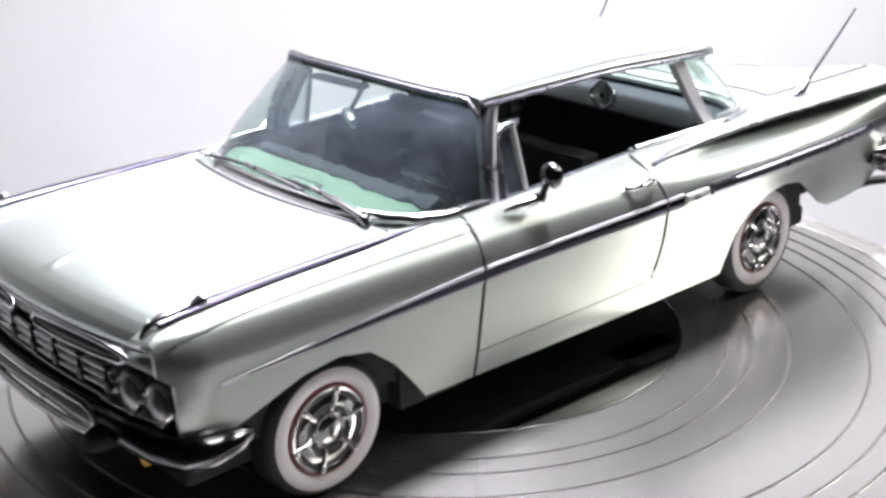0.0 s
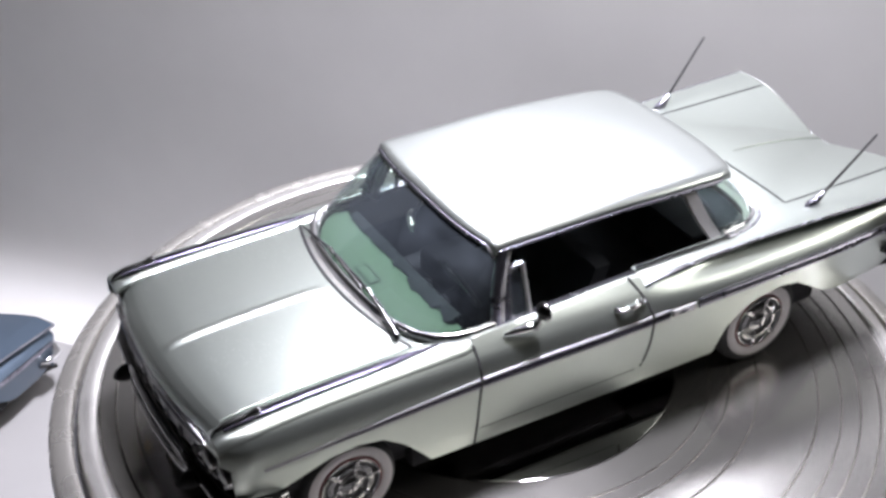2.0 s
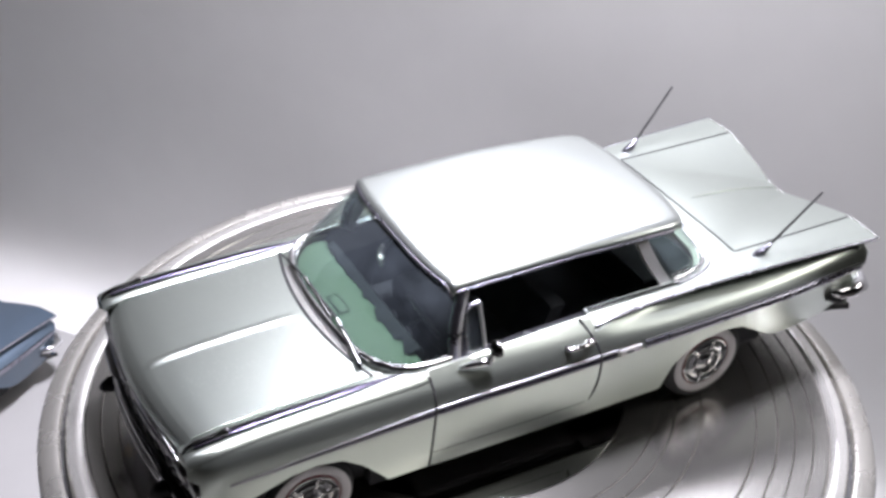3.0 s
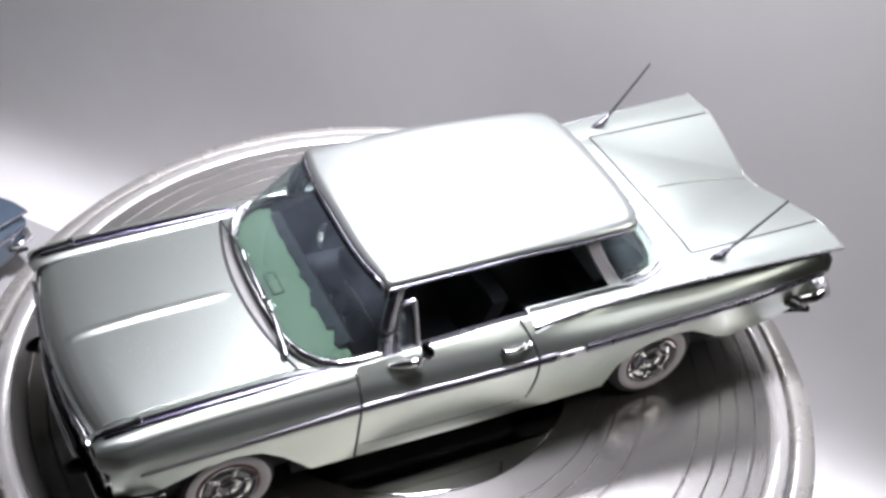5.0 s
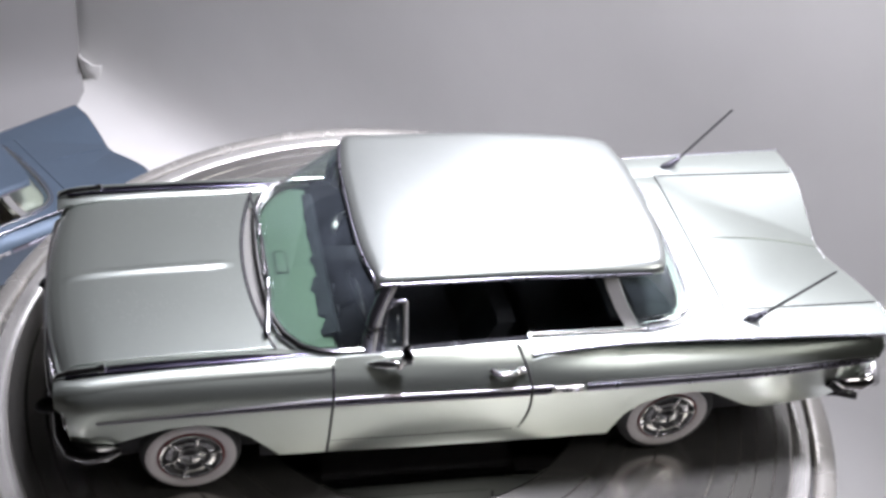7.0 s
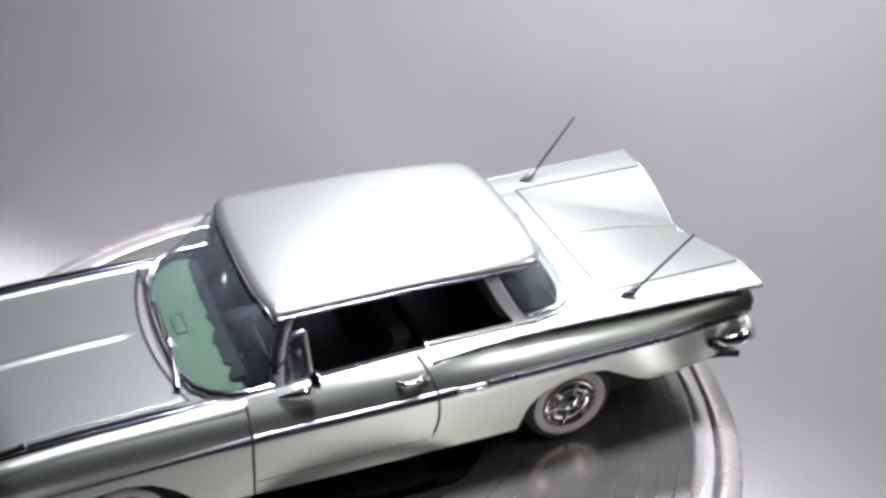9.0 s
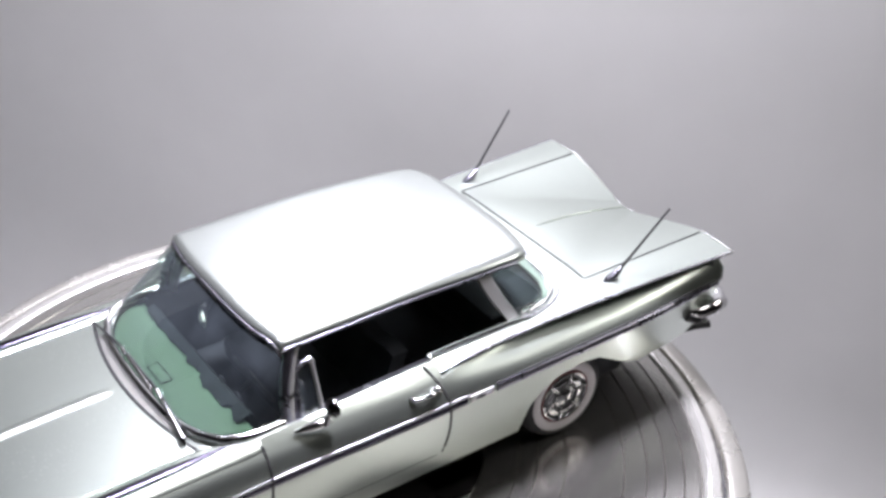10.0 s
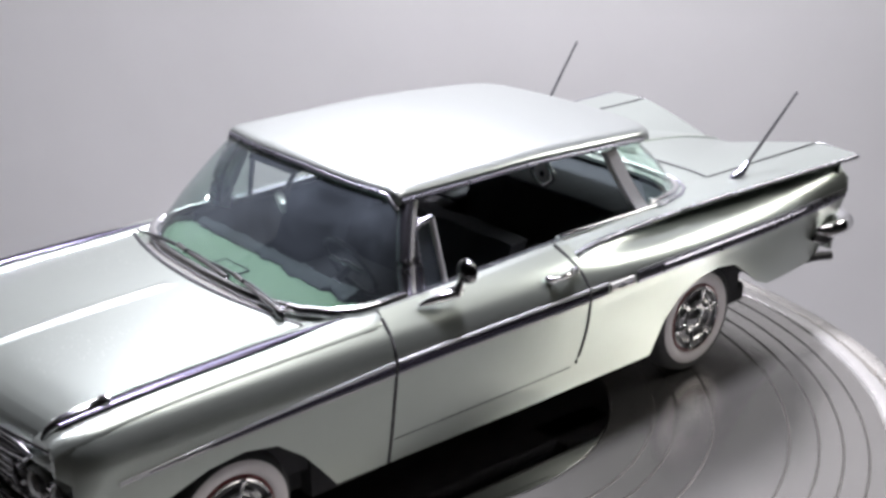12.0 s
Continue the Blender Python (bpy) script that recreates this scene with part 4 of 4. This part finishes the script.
    rpane = shell("rear_window", rear, 0.008, clear_glass, car, "clear wraparound rear window", inward=(-1, 0, 0), smooth=60)
    tube("rear_window_trim", [(p[0] + 0.008, p[1] * 1.01, p[2] + 0.004) for p in rear[0]], 0.018, chrome, rpane, "chrome trim round the rear window", 10)
    tube("rear_window_ridge", [(p[0] + 0.052 * max(0, (p[0] - 1.15) / 0.48) ** 0.5, p[1] * (1.01 + 0.055 * max(0, (abs(p[1]) - 0.5) / 0.28)), p[2] - 0.004) for p in rear[0]], 0.011, foil, rpane, "thin outer trim round the rear window", 10)
    for s in (-1, 1):
        rows = []
        for u in spaced(0, 1, 9):
            z = 0.985 + u * 0.36
            xc = 1.175 - 0.20 * u - 0.015 * math.sin(math.pi * u)
            y = 0.775 - 0.085 * u
            rows.append([(xc - 0.048, s * y, z), (xc - 0.044, s * (y + 0.012), z), (xc + 0.040, s * (y + 0.012), z), (xc + 0.048, s * y, z)])
        shell("rear_pillar", rows, 0.03, pillar_grey, car, "satin metal rear roof pillar", inward=(0, -s, 0))
        tube("quarter_sill_trim", [(x, s * (0.80 + 0.02 * math.sin(x)), belt_z(x) + 0.006) for x in spaced(0.50, 1.24, 14)], 0.014, chrome, car, "chrome belt trim", 8)
        # vent window
        loop = [(-0.398, 0.822, 0.985), (-0.394, 0.80, 1.07), (-0.390, 0.765, 1.17), (-0.386, 0.748, 1.225), (-0.372, 0.738, 1.262), (-0.338, 0.734, 1.285), (-0.274, 0.732, 1.292)]
        foot = [(-0.262, 0.815, 0.99), (-0.264, 0.795, 1.07), (-0.268, 0.765, 1.17), (-0.270, 0.750, 1.22), (-0.272, 0.742, 1.25), (-0.273, 0.737, 1.275), (-0.274, 0.732, 1.29)]
        vent = tube("vent_window_frame", [(x, s * y, z) for x, y, z in loop], 0.017, foil, car, "chrome vent window frame", 10)
        tube("vent_post", [(x, s * y, z) for x, y, z in (foot[-1], foot[2], foot[0])], 0.015, bare_foil, vent, "slim chrome post", 8)
        tri = [[(a[0] + (b[0] - a[0]) * u, s * (a[1] + (b[1] - a[1]) * u), a[2] + (b[2] - a[2]) * u) for u in (0, 0.5, 1)] for a, b in zip(loop, foot)]
        shell("vent_pane", tri, 0.006, clear_glass, vent, "small clear pane", inward=(0, -s, 0))
        edge = [r[0 if s < 0 else -1] for r in wind]
        rows = []
        for k in range(11):
            q = Vector(edge[k + 1])
            v = k / 10 * 5.4
            i = min(5, int(v))
            w = Vector((loop[i][0], s * loop[i][1], loop[i][2])).lerp(Vector((loop[i + 1][0], s * loop[i + 1][1], loop[i + 1][2])), v - i)
            rows.append([tuple(q.lerp(w, u) + Vector((0, s * 0.012 * math.sin(math.pi * u * 2) ** 2, 0))) for u in spaced(0, 1, 9)])
        shell("pillar_plate", rows, 0.012, insert_metal, car, "smoky chrome plate of the windscreen pillar", inward=(0, -s, 0))
        # wipers
        y0 = -0.64 if s < 0 else -0.14
        bow = lambda y: -0.985 - 0.045 * (y / 0.7) ** 2
        arm = tube("wiper", [(bow(y) - 0.03 + d, y, z) for y, z, d in ((y0 - 0.02, 0.990, 0.004), (y0, 1.006, 0.004), (y0 + 0.05, 1.014, 0.006), (y0 + 0.2, 1.024, 0.010), (y0 + 0.4, 1.030, 0.018))], [0.010, 0.024, 0.017, 0.012, 0.008], chrome, car, "chrome wiper lying along the windscreen foot", 10)
        tube("wiper_blade", [(bow(y) - 0.005, y, 1.022 + h) for y, h in ((y0 + 0.08, 0.0), (y0 + 0.3, 0.012), (y0 + 0.55, 0.012), (y0 + 0.80, 0.0))], [0.006, 0.009, 0.009, 0.006], dark_steel, arm, "dark wiper blade", 8)
        tube("blade_clip", [(bow(y0 + 0.4) - 0.018, y0 + 0.36, 1.034), (bow(y0 + 0.4) - 0.008, y0 + 0.44, 1.038)], 0.014, chrome, arm, "chrome blade clip", 8)
        # antennas on the deck
        if paint is not green_paint:
            continue
        bx = 1.905
        base = tube("antenna", [(bx + 0.03 + 0.05, s * 0.797, 1.06), (2.343, s * 0.858, 1.455)], [0.010, 0.007], dark_steel, car, "thin raked antenna with a chrome foot", 8)
        tube("antenna_foot", [(bx - 0.03, s * 0.79, 1.018), (bx, s * 0.79, 1.022), (bx + 0.05, s * 0.795, 1.04), (bx + 0.10, s * 0.80, 1.085), (bx + 0.11, s * 0.80, 1.10)], [0.006, 0.026, 0.030, 0.018, 0.008], insert_metal, base, "smoky chrome antenna foot", 10)
    return car


# ---------------------------------------------------------------- the turntable
CX, CY = 0.02, -0.02


def turntable():
    top = tagged(new("turntable"), "round polished metal display turntable under the model", "turntable")
    top.location = Vector((CX, CY, 0)) * S
    lathe("centre_disc", [(0.0005, 0.002), (1.188, 0.002), (1.194, 0.0), (1.197, -0.02)], mirror_metal, parent=top, label="mirror-polished centre disc", sides=192, smooth=20)
    grooves = (1.426, 1.549, 1.736, 2.117, 2.263, 2.381, 2.504)
    prof = [(1.197, -0.02), (1.199, -0.004), (1.203, 0.0)]
    for g in grooves:
        prof += [(g - 0.0085, 0.0), (g - 0.0065, -0.004), (g, -0.012), (g + 0.0065, -0.004), (g + 0.0085, 0.0)]
    prof += [(2.600, 0.0), (2.610, -0.004), (2.615, -0.018), (2.610, -0.06)]
    lathe("platter", prof, satin_metal, parent=top, label="satin metal platter with fine ring grooves", sides=256, smooth=20)
    lathe("inner_ring", [(2.612, -0.05), (2.620, -0.024), (2.634, -0.012), (2.69, -0.008), (2.735, -0.016), (2.750, -0.045), (2.755, -0.15)], rim_metal, parent=top, label="bright rounded inner ring", sides=256, smooth=40)
    lathe("ring_gap", [(2.74, -0.13), (2.81, -0.13)], black, parent=top, label="dark gap", sides=128)
    lathe("rim", [(2.785, -0.16), (2.787, -0.062), (2.795, -0.048), (2.82, -0.042), (2.850, -0.048), (2.905, -0.066), (2.938, -0.10), (2.946, -0.17), (2.91, -0.25), (2.78, -0.28)], outer_metal, parent=top, label="cream satin outer rim", sides=256, smooth=40)
    lathe("base", [(2.80, -0.26), (2.60, -0.36), (2.45, -0.8), (2.40, FLOOR + 0.02), (2.42, FLOOR), (0.0005, FLOOR)], black, parent=top, label="dark pedestal", sides=64)
    lathe("deck_plate", [(2.80, -0.26), (0.0005, -0.26)], black, parent=top, sides=64)
    return top


turntable()
build_car("model_car", green_paint, interior_dark, interior_green, "pale green scale model car with tail fins on a turntable")
blue_car = build_car("model_car", blue_paint, interior_cream, interior_cream, "slate blue scale model car with tail fins on white paper")
blue_car.matrix_world = Matrix.Translation(Vector((-4.45, 6.95, FLOOR)) * S) @ pose(0, 0, 0, 0, 0, 30.7)
